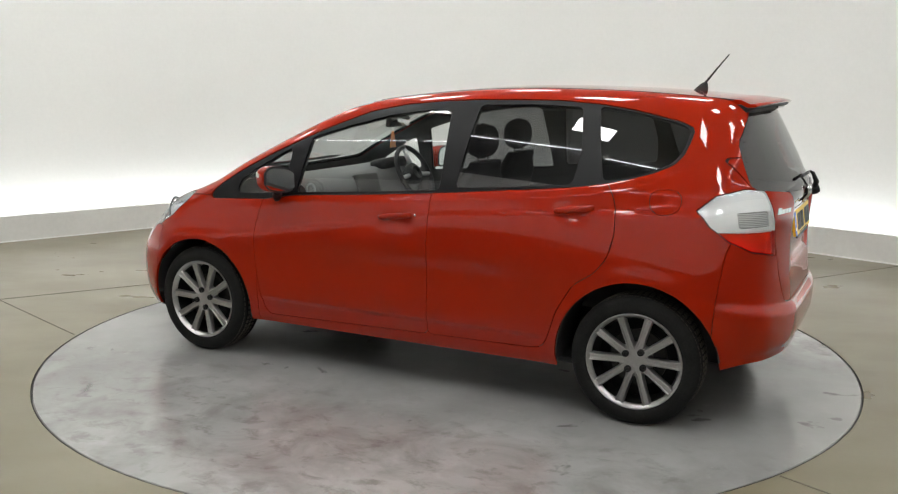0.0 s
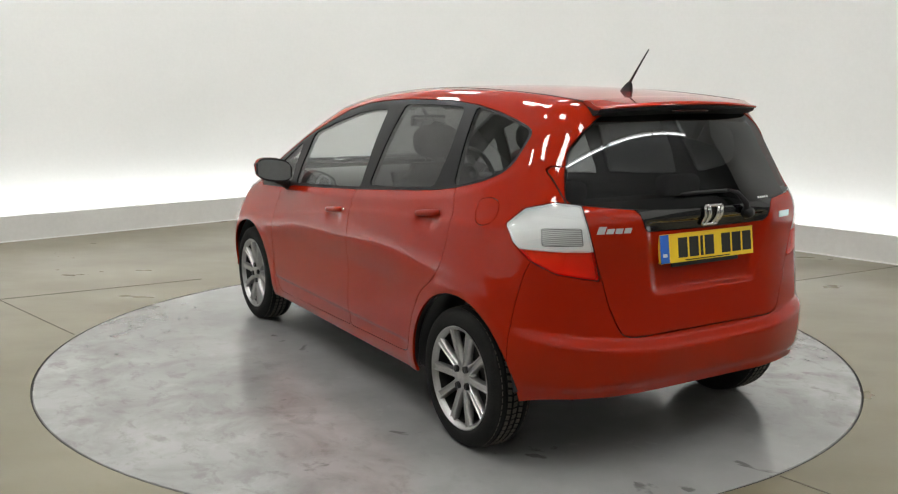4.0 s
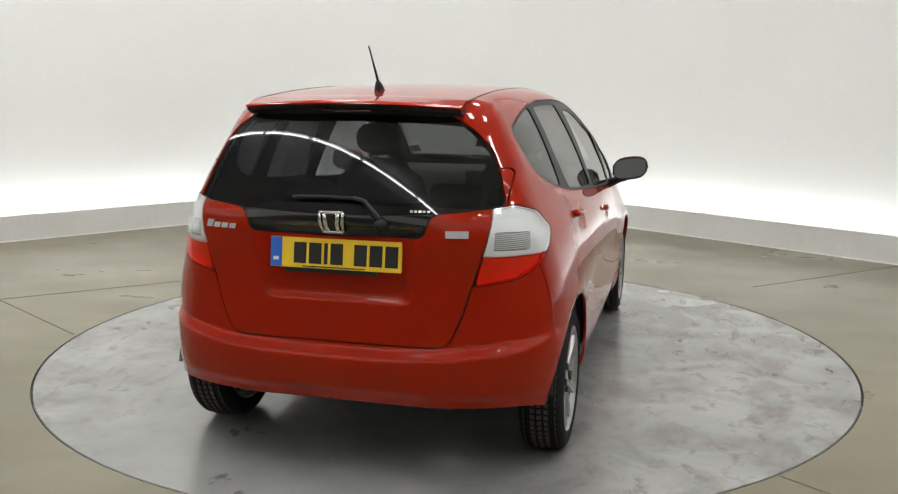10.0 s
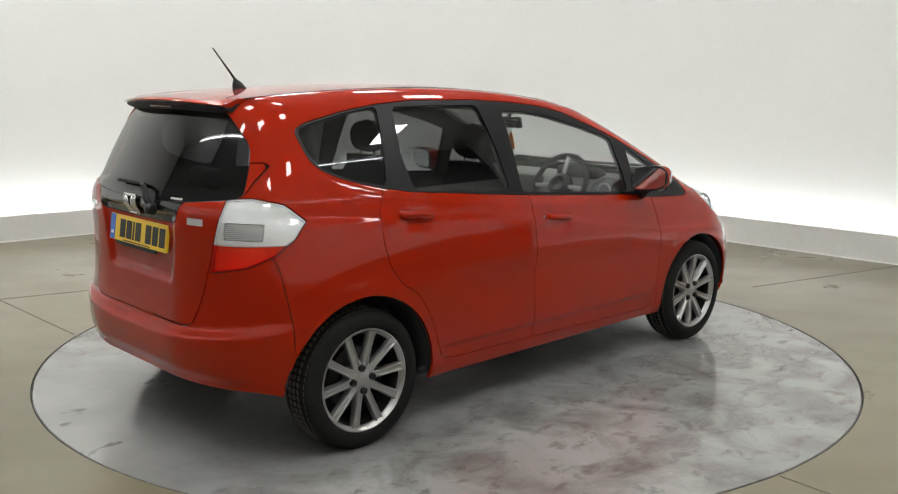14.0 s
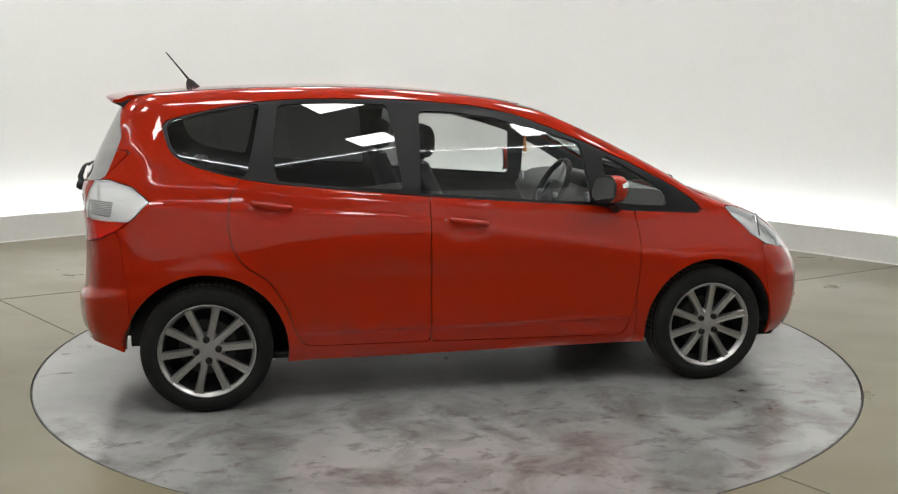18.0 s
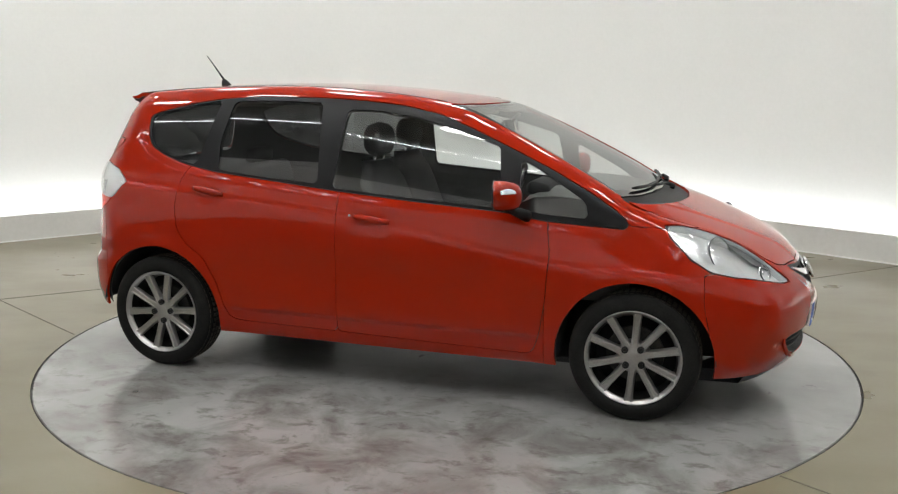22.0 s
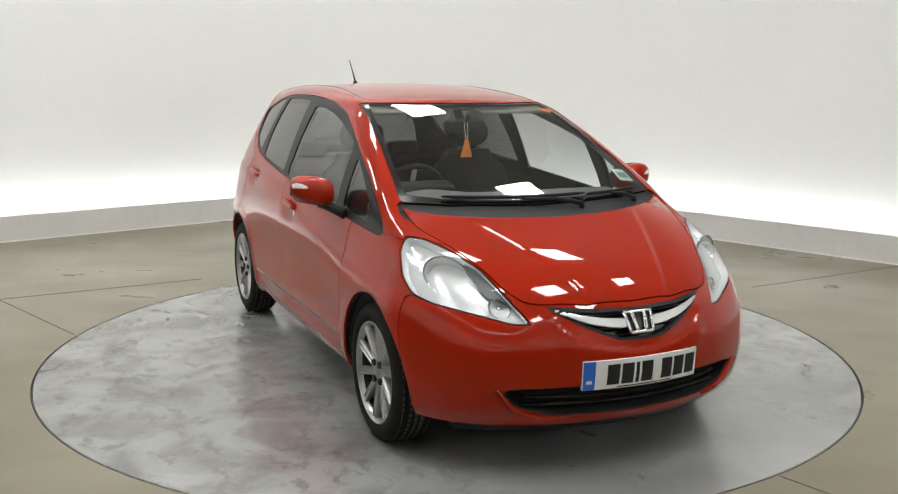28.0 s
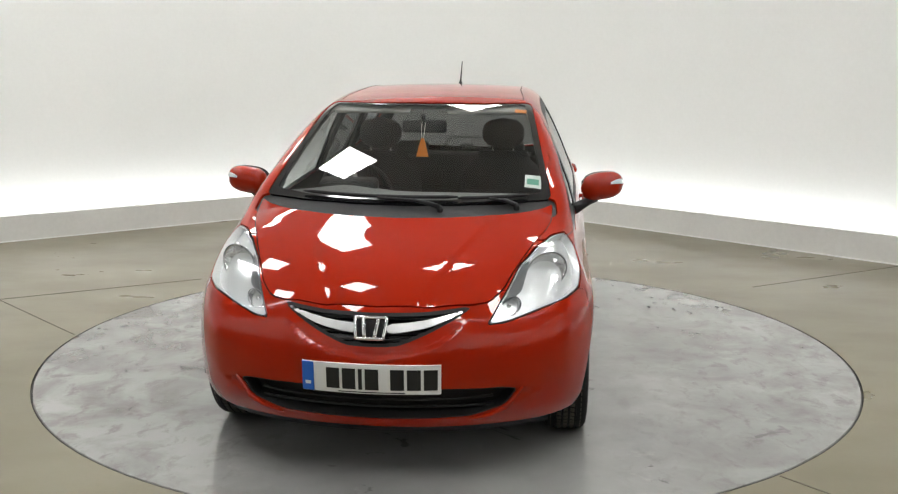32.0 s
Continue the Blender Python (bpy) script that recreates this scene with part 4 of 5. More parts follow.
def body():
    for key, name in (("hood", "hood"), ("tailgate", "tailgate"), ("rear_bumper", "rear_bumper"), ("front_bumper", "front_bumper"), ("roof", "roof"), ("fuel_flap", "fuel_flap")):
        skin_part(name, panels[key], PAINT, car, calm=(2, 4, 0.0, 2.5) if name == "hood" else None)
    for tag in ("left", "right"):
        for key in ("front_door", "rear_door", "fender", "body_side"):
            panels["object", key, tag] = skin_part(key, panels[key, tag], PAINT, car)
        skin_part("pillar_trim", panels["pillar_trim", tag], PILLAR, car, "satin black window frame and pillars", 0.01, 0.002)
        skin_part("window_pane", panels["quarter_pane", tag], TINTED, car, "dark tinted quarter window", 0.0, 0.006, (1, 2, 4.0))
        skin_part("window_pane", panels["rear_pane", tag], TINTED, car, "dark tinted rear door window", 0.0, 0.006, (1, 2, 5.0))
        skin_part("window_pane", panels["front_pane", tag], CLEAR, car, "clear front door window", 0.0, 0.006, (1, 2, 3.0))
        skin_part("window_pane", panels["corner_pane", tag], CLEAR, car, "small clear corner window", 0.0, 0.006, (1, 2))
        s = 1 if tag == "left" else -1
        path = []
        for x in np.linspace(-0.3, 1.5, 30):
            y = 0.44 + 0.02 * float(ramp(x, 0, 1)) + 0.03 * float(ramp(x, 1.0, 1.5))
            path.append((x, s * y, float(top_height(np.array(x), np.array(y))) - 0.001))
        fitted("roof_moulding", tube(path, 0.0028, 8), TRIM, car, "black roof seam strip")
    skin_part("windscreen", panels["windscreen"], CLEAR, car, "clear windscreen", 0.0, 0.004, (2, 4))
    skin_part("windscreen_border", panels["windscreen_border"], GLOSSBLACK, car, "black printed windscreen border", 0.01, 0.004)
    skin_part("rear_window", panels["rear_window"], TINTED, car, "dark tinted rear window", 0.0, 0.004, (0, ((0, 0), (0, 1), (0, 2), (2, 0), (2, 1))))
    skin_part("tailgate_garnish", panels["tailgate_garnish"], GLOSSBLACK, car, "gloss black panel under the rear window", 0.012)
    skin_part("cowl", panels["cowl"], TRIM, car, "black plastic cowl below the windscreen", 0.012, 0.012)
    # lining inside the shell, with the panes left open
    p, t = panels["whole"]
    lining = (p, t)
    for keys, axes, rule in ((mirror_rows(CLEAR_SCREEN, 1), [0, 1], lambda p: (p[:, 2] > 0.9)), (mirror_rows(TAIL_GLASS, 0), [1, 2], lambda p: p[:, 0] < -0.25)):
        _, lining = split(lining, flat_rule(keys, axes, rule), 0.0)
    for keys in (QUARTER_PANE, REAR_PANE, FRONT_PANE, CORNER_PANE):
        _, lining = split(lining, flat_rule(keys, [0, 2], lambda p: np.abs(p[:, 1]) > 0.3), 0.0)
    lining = keep_below(lining, lining[0][:, 0] - 2.62)
    head = keep_below(lining, 1.36 - lining[0][:, 2])
    lining = keep_below(lining, lining[0][:, 2] - 1.36)
    skin_part("lining", lining, LINER, car, "dark grey door cards and pillar linings", 0.0, 0.028)
    skin_part("headliner", head, HEADLINER, car, "pale grey cloth headliner", 0.0, 0.028)
    # floor pan
    fitted("floor_pan", block((2.0, 1.5, 0.03), (1.25, 0, 0.235), 0.01), TRIM, car, "dark underbody")
    fitted("floor_pan", block((0.42, 0.9, 0.03), (2.45, 0, 0.235), 0.01), TRIM, car, "dark underbody")
    fitted("floor_pan", block((0.75, 0.9, 0.03), (-0.13, 0, 0.3), 0.01), TRIM, car, "dark underbody")
    rings = []
    for y in np.linspace(-0.66, 0.66, 25):
        x = float(front_edge(np.array(y), np.array(0.25))) - 0.02
        rings.append([(x - 0.02, y, 0.235), (x - 0.06, y, 0.18), (x - 0.3, y, 0.175), (x - 0.3, y, 0.235)])
    fitted("undertray", loft(rings), TRIM, car, "black plastic undertray below the front bumper")
    for x in (HUB_REAR, HUB_FRONT):
        for side in (1, -1):
            wheel_well(side, x)
            wheel(side, x)


body()


# ---------------------------------------------------------------- car details
def on_side(x, z, side, out=0.0):
    """A point on the flank, out metres proud of it."""
    return np.array((x, side * (float(side_width(np.array(x), np.array(z))) + out), z))


def turn_to(way, at):
    """A pose whose -y axis points along way, at a place in the car's measures."""
    w = Vector(way).normalized()
    return Matrix.Translation(Vector(at) - Vector(AXIS)) @ w.to_track_quat("-Y", "Z").to_matrix().to_4x4()


def headlamp(side, tag):
    skin = panels["headlamp", tag]
    unit = skin_part("headlamp", skin, BEZEL, car, "clear headlamp with a silver reflector bowl", 0.006, 0.036)
    skin_part("lens", skin, LENS, unit, "clear plastic lens", 0.0, 0.001)
    m = np.array((1, side, 1))
    rim = keep_below(skin, -(lamp_rule(HEAD_LAMP, FRONT_WAY, side, lambda q: q[:, 0] > 2.4)(skin[0]) + 0.0045))
    skin_part("gasket", rim, TRIM, unit, "dark lamp edge", 0.002, 0.003)
    inside = keep_below(skin, -(lamp_rule(HEAD_LAMP, FRONT_WAY, side, lambda q: q[:, 0] > 2.4)(skin[0]) + 0.007))
    skin_part("lamp_wall", inside, BEZEL, unit, "pale wall of the lamp housing", 0.034, 0.004)
    wedge = [2.83, 0.565, 0.823, 2.913, 0.519, 0.79, 3.023, 0.48, 0.716, 3.1, 0.44, 0.66, 3.03, 0.5, 0.695, 2.985, 0.54, 0.71, 2.94, 0.55, 0.748]
    dark = split(skin, lamp_rule(wedge, FRONT_WAY, side, lambda q: q[:, 0] > 2.4), 0.0)[0]
    skin_part("inner_bezel", dark, GREYBEZEL, unit, "grey inner bezel", 0.01, 0.018)
    way = np.array((0.86, 0.42 * side, 0.2))
    for name, at, r, sx, mat, label in (("reflector", (2.835, 0.632, 0.762), 0.074, 1.25, REFLECTOR, "polished reflector bowl"), ("indicator", (3.03, 0.5, 0.662), 0.035, 1.25, REFLECTOR, "small reflector of the turn signal")):
        q = revolve([(0.012, 0.045), (r * 0.35, 0.04), (r * 0.62, 0.024), (r * 0.85, 0.006), (r * 0.97, -0.008), (r, -0.014), (r * 1.04, -0.014), (r * 1.05, -0.006)], 48)
        pose_here = turn_to(way, np.array(at) * m) @ Matrix.Rotation(radians(-28 * side), 4, "Y") @ Matrix.Diagonal((sx, 1, 0.92, 1))
        part(name, moved(q, pose_here), mat, unit, label)
        ring = revolve([(r * 1.03, -0.017), (r * 1.07, -0.017), (r * 1.07, -0.01), (r * 1.03, -0.01)], 48, True)
        part("bowl_rim", moved(ring, pose_here), GREYBEZEL, unit, "dark rim round the bowl")
        lamp = revolve([(0.0, -0.006), (0.006, -0.004), (0.0085, 0.004), (0.0085, 0.045), (0.0, 0.045)], 16)
        part("bulb", moved(lamp, pose_here @ Matrix.Diagonal((1.2, 1, 1.2, 1))), CHROME, unit, "capped bulb")


def tail_lamp(side, tag):
    lamp = new("tail_lamp")
    lamp.parent = car
    tagged(lamp, "tail lamp with a white upper and a red lower lens")
    white = panels["white_lens", tag]
    rev = [-0.51, 0.602, 0.98, -0.396, 0.709, 0.975, -0.405, 0.712, 0.908, -0.513, 0.593, 0.912]
    box, white = split(white, lamp_rule(rev, BACK_WAY, side, lambda q: q[:, 0] < 0, 0), 0.002)
    skin_part("white_lens", panels["white_lens", tag], LENS, lamp, "clear upper lens", 0.0)
    skin_part("lamp_bowl", white, WHITELENS, lamp, "milky bowl behind the clear lens", 0.012, 0.007)
    brim = keep_below(panels["white_lens", tag], -(lamp_rule(TAIL_LAMP, BACK_WAY, side, lambda q: q[:, 0] < 0, 0)(panels["white_lens", tag][0]) + 0.006))
    skin_part("lens_edge", brim, WHITELENS, lamp, "milky edge of the lens", 0.016, 0.001)
    skin_part("red_lens", panels["red_lens", tag], REDGLASS, lamp, "clear red lens", 0.0)
    skin_part("lamp_bowl", panels["red_lens", tag], WHITELENS, lamp, "pale bowl behind the red lens", 0.0, 0.016)
    edge = keep_below(panels["red_lens", tag], -(lamp_rule(TAIL_LAMP, BACK_WAY, side, lambda q: q[:, 0] < 0, 0)(panels["red_lens", tag][0]) + 0.006))
    skin_part("lens_edge", edge, REDLENS, lamp, "", 0.018, 0.0005)
    skin_part("reversing_lamp", box, RIBBED, lamp, "grey ribbed reversing lamp window", 0.01, 0.012)


def ribbed():
    m = material("ribbed_lens", (0.4, 0.4, 0.4), 0.2, coat=1.0)
    t, b, node, tie = tools(m)
    co = node("ShaderNodeTexCoord")
    w = node("ShaderNodeTexWave", Scale=42.0)
    w.bands_direction = "Z"
    tie(co, "Object", w, "Vector")
    r = node("ShaderNodeValToRGB")
    r.color_ramp.elements[0].color, r.color_ramp.elements[1].color = (0.27, 0.27, 0.27, 1), (0.62, 0.62, 0.62, 1)
    tie(w, "Fac", r, 0), tie(r, 0, b, "Base Color")
    return m


RIBBED = ribbed()


def end_point(y, z, front=True, out=0.0):
    """A point on the nose or tail."""
    p = np.array((3.4 if front else -0.75, y, z))
    way = -1.0 if front else 1.0
    for _ in range(200):
        d = float(body_field(p[None])[0])
        if abs(d) < 1e-5:
            break
        p[0] += way * d
    return p + body_normal(p[None])[0] * out


def end_plate(name, y0, y1, z0, z1, front, out, thick, mat, parent, label="", slant=0.0, flat_x=None, ny=12):
    """A thin plate that follows the nose or tail between two heights."""
    outer, inner = [], []
    for z in (z0, (z0 + z1) / 2, z1):
        for y in np.linspace(y0, y1, ny):
            yy = y + slant * (z - z0)
            q = end_point(yy, z, front, out) if flat_x is None else np.array((flat_x(z) + (out if front else -out), yy, z))
            n = np.array((1.0 if front else -1.0, 0, 0.0))
            outer.append(q)
            inner.append(q - n * thick)
    k = 3 * ny
    f = [tuple(q) if front else tuple(q)[::-1] for q in grid_faces(3, ny)]
    back = [tuple(i + k for i in q)[::-1] for q in f]
    ring = [i for i in range(ny)] + [ny * 2 - 1] + [2 * ny + i for i in range(ny)][::-1] + [ny]
    sides = [(ring[i], ring[(i + 1) % len(ring)], ring[(i + 1) % len(ring)] + k, ring[i] + k) for i in range(len(ring))]
    ob = fitted(name, (np.array(outer + inner), f + back + sides), mat, parent, label)
    bm = bmesh.new()
    bm.from_mesh(ob.data)
    bmesh.ops.recalc_face_normals(bm, faces=bm.faces)
    bm.to_mesh(ob.data)
    bm.free()
    return sharp(ob, 40)


def number_plate(front):
    if front:
        z0, z1, flat = 0.374, 0.487, None
        mat, label, sign = WHITEPLATE, "white number plate with a blue band", 1
    else:
        z0, z1, flat = 0.824, 0.936, (lambda z: -0.576 + 0.14 * (z - 0.824))
        mat, label, sign = YELLOW, "yellow number plate with a blue band", -1
    plate = end_plate("number_plate", -0.26, 0.26, z0, z1, front, 0.009 if front else 0.004, 0.012, mat, car, label, flat_x=flat)
    sharp(plate)
    band = (-0.26, -0.214) if front else (0.214, 0.26)
    end_plate("blue_band", *band, z0 + 0.001, z1 - 0.001, front, 0.0102 if front else 0.0052, 0.002, BLUE, plate, "blue band", flat_x=flat, ny=3)
    end_plate("band_mark", band[0] + 0.012, band[1] - 0.012, z0 + 0.025, z0 + 0.038, front, 0.0112 if front else 0.0062, 0.002, WHITEPLATE, plate, "", flat_x=flat, ny=3)
    at = -0.165
    for k, w in enumerate((0.05, 0.05, 0.014, 0.05, 0.0, 0.05, 0.05, 0.05)):
        if w:
            a, b = at, at + w
            a, b = (a, b) if front else (-b, -a)
            end_plate("character_bar", a, b, z0 + 0.017, z1 - 0.017, front, 0.0104 if front else 0.0054, 0.002, INK, plate, "", flat_x=flat, ny=3)
        at += (w + 0.011) if w else 0.033
    end_plate("maker_bar", -0.12, 0.13, z0 + 0.004, z0 + 0.008, front, 0.0104 if front else 0.0054, 0.002, INK, plate, "", flat_x=flat, ny=3)
    if not front:
        end_plate("plate_holder", -0.17, 0.2, z0 - 0.016, z0 - 0.001, front, 0.002, 0.008, TRIM, plate, "black plate holder edge", flat_x=flat, ny=3)


def badge(front):
    """Maker's mark as a plain chrome frame with two leaning bars."""
    z0, z1 = (0.573, 0.641) if front else (0.966, 1.038)
    top, foot = (0.06, 0.051) if front else (0.047, 0.039)
    y0 = -0.005 if front else 0.004
    e = new("badge")
    e.parent = car
    tagged(e, "chrome maker's badge")
    out = 0.016 if front else 0.01
    end_plate("badge_field", y0 - foot, y0 + foot, z0 + 0.004, z1 - 0.004, front, out - 0.005, 0.008, GLOSSBLACK, e, "black field", ny=5)
    rows = []
    for s in (-1, 1):
        rows.append([(y0 + s * (foot + (top - foot) * u), z0 + (z1 - z0) * u) for u in np.linspace(0, 1, 7)])
    rows.append([(y0 + v, z1) for v in np.linspace(-top, top, 7)])
    rows.append([(y0 + v, z0) for v in np.linspace(-foot, foot, 7)])
    for s in (-1, 1):
        rows.append([(y0 + s * (0.019 + 0.009 * u * (1 if front else 0.8)), z0 + (z1 - z0) * (0.06 + 0.88 * u)) for u in np.linspace(0, 1, 7)])
    for k, row in enumerate(rows):
        path = [end_point(y, z, front, out) for y, z in row]
        fitted("badge_bar" if k > 3 else "badge_frame", tube(path, 0.0085 if k > 3 else 0.0068, 10), CHROME, e)


def grille():
    skin_part("grille_back", panels["grille_opening"], GLOSSBLACK, car, "black grille recess", 0.0, 0.035)
    rim = keep_below(panels["grille_opening"], -(flat_rule(mirror_rows(GRILLE, 0), [1, 2], lambda p: p[:, 0] > 2.8)(panels["grille_opening"][0]) + 0.012))
    skin_part("grille_frame", rim, TRIM, car, "black grille surround", 0.035, 0.001)
    for z in (0.575, 0.6, 0.625, 0.65):
        half = 0.12 + 0.21 * (z - 0.56) / 0.1
        half = min(half, 0.31)
        path = [end_point(y, z, True, -0.02) for y in np.linspace(-half, half, 15)]
        fitted("grille_slat", tube(path, 0.004, 8), TRIM, car, "black grille slat")
    for side in (1, -1):
        keys = np.array([0.055, 0.624, 0.12, 0.628, 0.2, 0.638, 0.27, 0.652, 0.338, 0.67, 0.335, 0.662, 0.27, 0.635, 0.2, 0.612, 0.12, 0.598, 0.055, 0.592]).reshape(-1, 2) * (side, 1)
        wing = split(panels["grille_opening"], flat_rule(keys.ravel().tolist(), [1, 2], lambda p: p[:, 0] > 2.8), 0.0)[0]
        skin_part("grille_bar", wing, BRIGHT, car, "chrome grille wing", 0.012, -0.008)
    skin_part("intake_back", panels["intake_opening"], TRIM, car, "black lower air intake", 0.0, 0.06)
    rim = keep_below(panels["intake_opening"], -(flat_rule(mirror_rows(INTAKE, 0), [1, 2], lambda p: p[:, 0] > 2.8)(panels["intake_opening"][0]) + 0.006))
    skin_part("intake_frame", rim, TRIM, car, "black intake surround", 0.055, 0.003)
    for z in (0.3, 0.335):
        path = [end_point(y, z, True, -0.03) for y in np.linspace(-0.46, 0.46, 19)]
        fitted("intake_slat", tube(path, 0.006, 8), TRIM, car, "black intake slat")
    for side in (1, -1):
        path = [end_point(side * y, z, True, 0.004) for y, z in ((0.56, 0.378), (0.538, 0.35), (0.5, 0.3), (0.44, 0.272), (0.36, 0.258))]
        fitted("intake_lip", tube(path, (0.004, 0.009, 0.012, 0.009, 0.004), 10), PAINT, car)


def mirror(side):
    m = new("wing_mirror")
    m.parent = car
    tagged(m, "red door mirror on a black stalk")
    rings = []

    def aim(y):
        return 0.32 * (y - 0.9)
    for u in np.linspace(-1, 1, 15):
        k = math.sqrt(max(0.0, 1 - abs(u) ** 3.2)) * 0.97 + 0.03
        y = 0.9 + 0.105 * u
        cx, cz = 1.905 - 0.012 * u, 1.012 + 0.012 * u
        ring = []
        for a in np.linspace(0, 2 * np.pi, 20, endpoint=False):
            c, s = math.cos(a), math.sin(a)
            c, s = math.copysign(abs(c) ** 0.75, c), math.copysign(abs(s) ** 0.75, s)
            ring.append((max(cx + 0.075 * k * c, cx - 0.04 + aim(y)), side * y, cz + 0.07 * k * s * (1 - 0.12 * (s < 0) * (u + 1) / 2)))
        rings.append(ring if side > 0 else ring[::-1])
    sharp(fitted("housing", loft(rings), PAINT, m), 50)
    face = []
    for u in np.linspace(-0.86, 0.86, 9):
        k = math.sqrt(max(0.0, 1 - abs(u) ** 3.2))
        cx, cz, y = 1.905 - 0.012 * u, 1.012 + 0.012 * u, 0.9 + 0.105 * u
        cx += aim(y)
        face.append([(cx - 0.0435, side * y, cz - 0.055 * k), (cx - 0.0435, side * y, cz + 0.058 * k), (cx - 0.041, side * y, cz + 0.058 * k), (cx - 0.041, side * y, cz - 0.055 * k)])
    fitted("mirror_glass", loft(face if side < 0 else face[::-1]), MIRROR, m, "mirror glass", smooth=False)
    rim = []
    for u in np.linspace(-0.95, 0.95, 11):
        k = math.sqrt(max(0.0, 1 - abs(u) ** 3.2))
        cx, cz, y = 1.905 - 0.012 * u, 1.012 + 0.012 * u, 0.9 + 0.105 * u
        cx += aim(y)
        rim.append([(cx - 0.0415, side * y, cz - 0.066 * k), (cx - 0.0415, side * y, cz + 0.069 * k), (cx - 0.036, side * y, cz + 0.069 * k), (cx - 0.036, side * y, cz - 0.066 * k)])
    fitted("mirror_frame", loft(rim if side < 0 else rim[::-1]), TRIM, m, "black mirror surround", smooth=False)
    # white signal lens on the outer front corner
    lens = []
    for u in np.linspace(0.35, 0.93, 7):
        k = math.sqrt(max(0.0, 1 - abs(u) ** 3.2)) * 0.97 + 0.03
        cx, cz, y = 1.905 - 0.012 * u, 1.012 + 0.012 * u, 0.9 + 0.105 * u
        row = []
        for a in np.linspace(0.1, 0.1 + 0.75 * (u - 0.2), 6):
            c, s = math.cos(a) ** 0.75, math.sin(a) ** 0.75
            row.append((cx + 0.0775 * k * c, side * (y + 0.002), cz + 0.0725 * k * s))
        row += [(x - 0.006, y2 - side * 0.002, z2 - 0.001) for x, y2, z2 in row[::-1]]
        lens.append(row if side > 0 else row[::-1])
    fitted("signal_lens", loft(lens), WHITELENS, m, "white turn signal lens")
    foot = on_side(1.985, 0.905, side, -0.01)
    arm = [foot, foot + (-0.012, side * 0.025, 0.012), (1.935, side * 0.835, 0.94), (1.91, side * 0.87, 0.95)]
    fitted("stalk", tube(arm, (0.03, 0.026, 0.02, 0.018), 14), TRIM, m, "black mirror stalk")


def door_handle(side, x0, z0, x1, z1, door):
    path, rad = [], []
    for u in np.linspace(0, 1, 11):
        x, z = x0 + (x1 - x0) * u, z0 + (z1 - z0) * u
        lift = 0.016 * min(1.0, min(u, 1 - u) * 7)
        path.append(on_side(x, z, side, 0.004 + lift))
        rad.append(0.0105 + 0.0035 * math.sin(math.pi * u))
    v, f = tube(path, rad, 12)
    c = np.repeat(np.array(path), 12, 0)
    v = c + (v - c) * (1, 0.75, 1.15)
    fitted("door_handle", (v, f), PAINT, door, "red pull handle")
    cyl = revolve([(0.0, -0.002), (0.006, -0.002), (0.007, 0.0), (0.007, 0.006), (0.0, 0.006)], 16)
    if x0 > 1:
        part("lock", moved(cyl, turn_to((0, side, 0.1), on_side(x0 - 0.022, z0 + 0.001, side, 0.002))), CHROME, door, "bright door lock")


def spoiler():
    """Roof spoiler: a thin red blade over a black underside."""
    blade, under = [], []
    for y in np.linspace(-0.435, 0.435, 27):
        k = abs(y) / 0.435
        tip = -0.47 + 0.07 * k**2.4
        zr = float(top_height(np.array(-0.26), np.array(y))) + 0.003
        zm = float(top_height(np.array(-0.33), np.array(y))) + 0.006 - 0.004 * k
        zt = 1.44 - 0.018 * k**2
        blade.append([(-0.24, y, zr - 0.002), (-0.33, y, zm), (tip + 0.03, y, zt + 0.008 - 0.004 * k), (tip + 0.006, y, zt + 0.002), (tip, y, zt - 0.004), (tip + 0.005, y, zt - 0.009),
                      (tip + 0.04, y, zt - 0.012), (-0.33, y, zm - 0.02), (-0.24, y, zr - 0.022)])
        under.append([(tip + 0.012, y, zt - 0.0105), (tip + 0.016, y, zt - 0.02), (tip + 0.05, y, zt - 0.034), (-0.385 + 0.04 * k, y, zt - 0.06), (-0.36 + 0.04 * k, y, zt - 0.075), (-0.25, y, zt - 0.065),
                      (-0.25, y, zr - 0.024), (-0.33, y, zm - 0.022), (tip + 0.04, y, zt - 0.014)])
    wing = sharp(fitted("roof_spoiler", loft(blade), PAINT, car), 45)
    sharp(part("spoiler_underside", (np.asarray(loft(under)[0]) - AXIS, loft(under)[1]), TRIM, wing, "black underside of the spoiler"), 45)
    part("brake_light", block((0.008, 0.2, 0.01), tuple(np.array((-0.4365, 0, 1.408)) - AXIS), 0.003), DARKLENS, wing, "dark red high brake light", False)


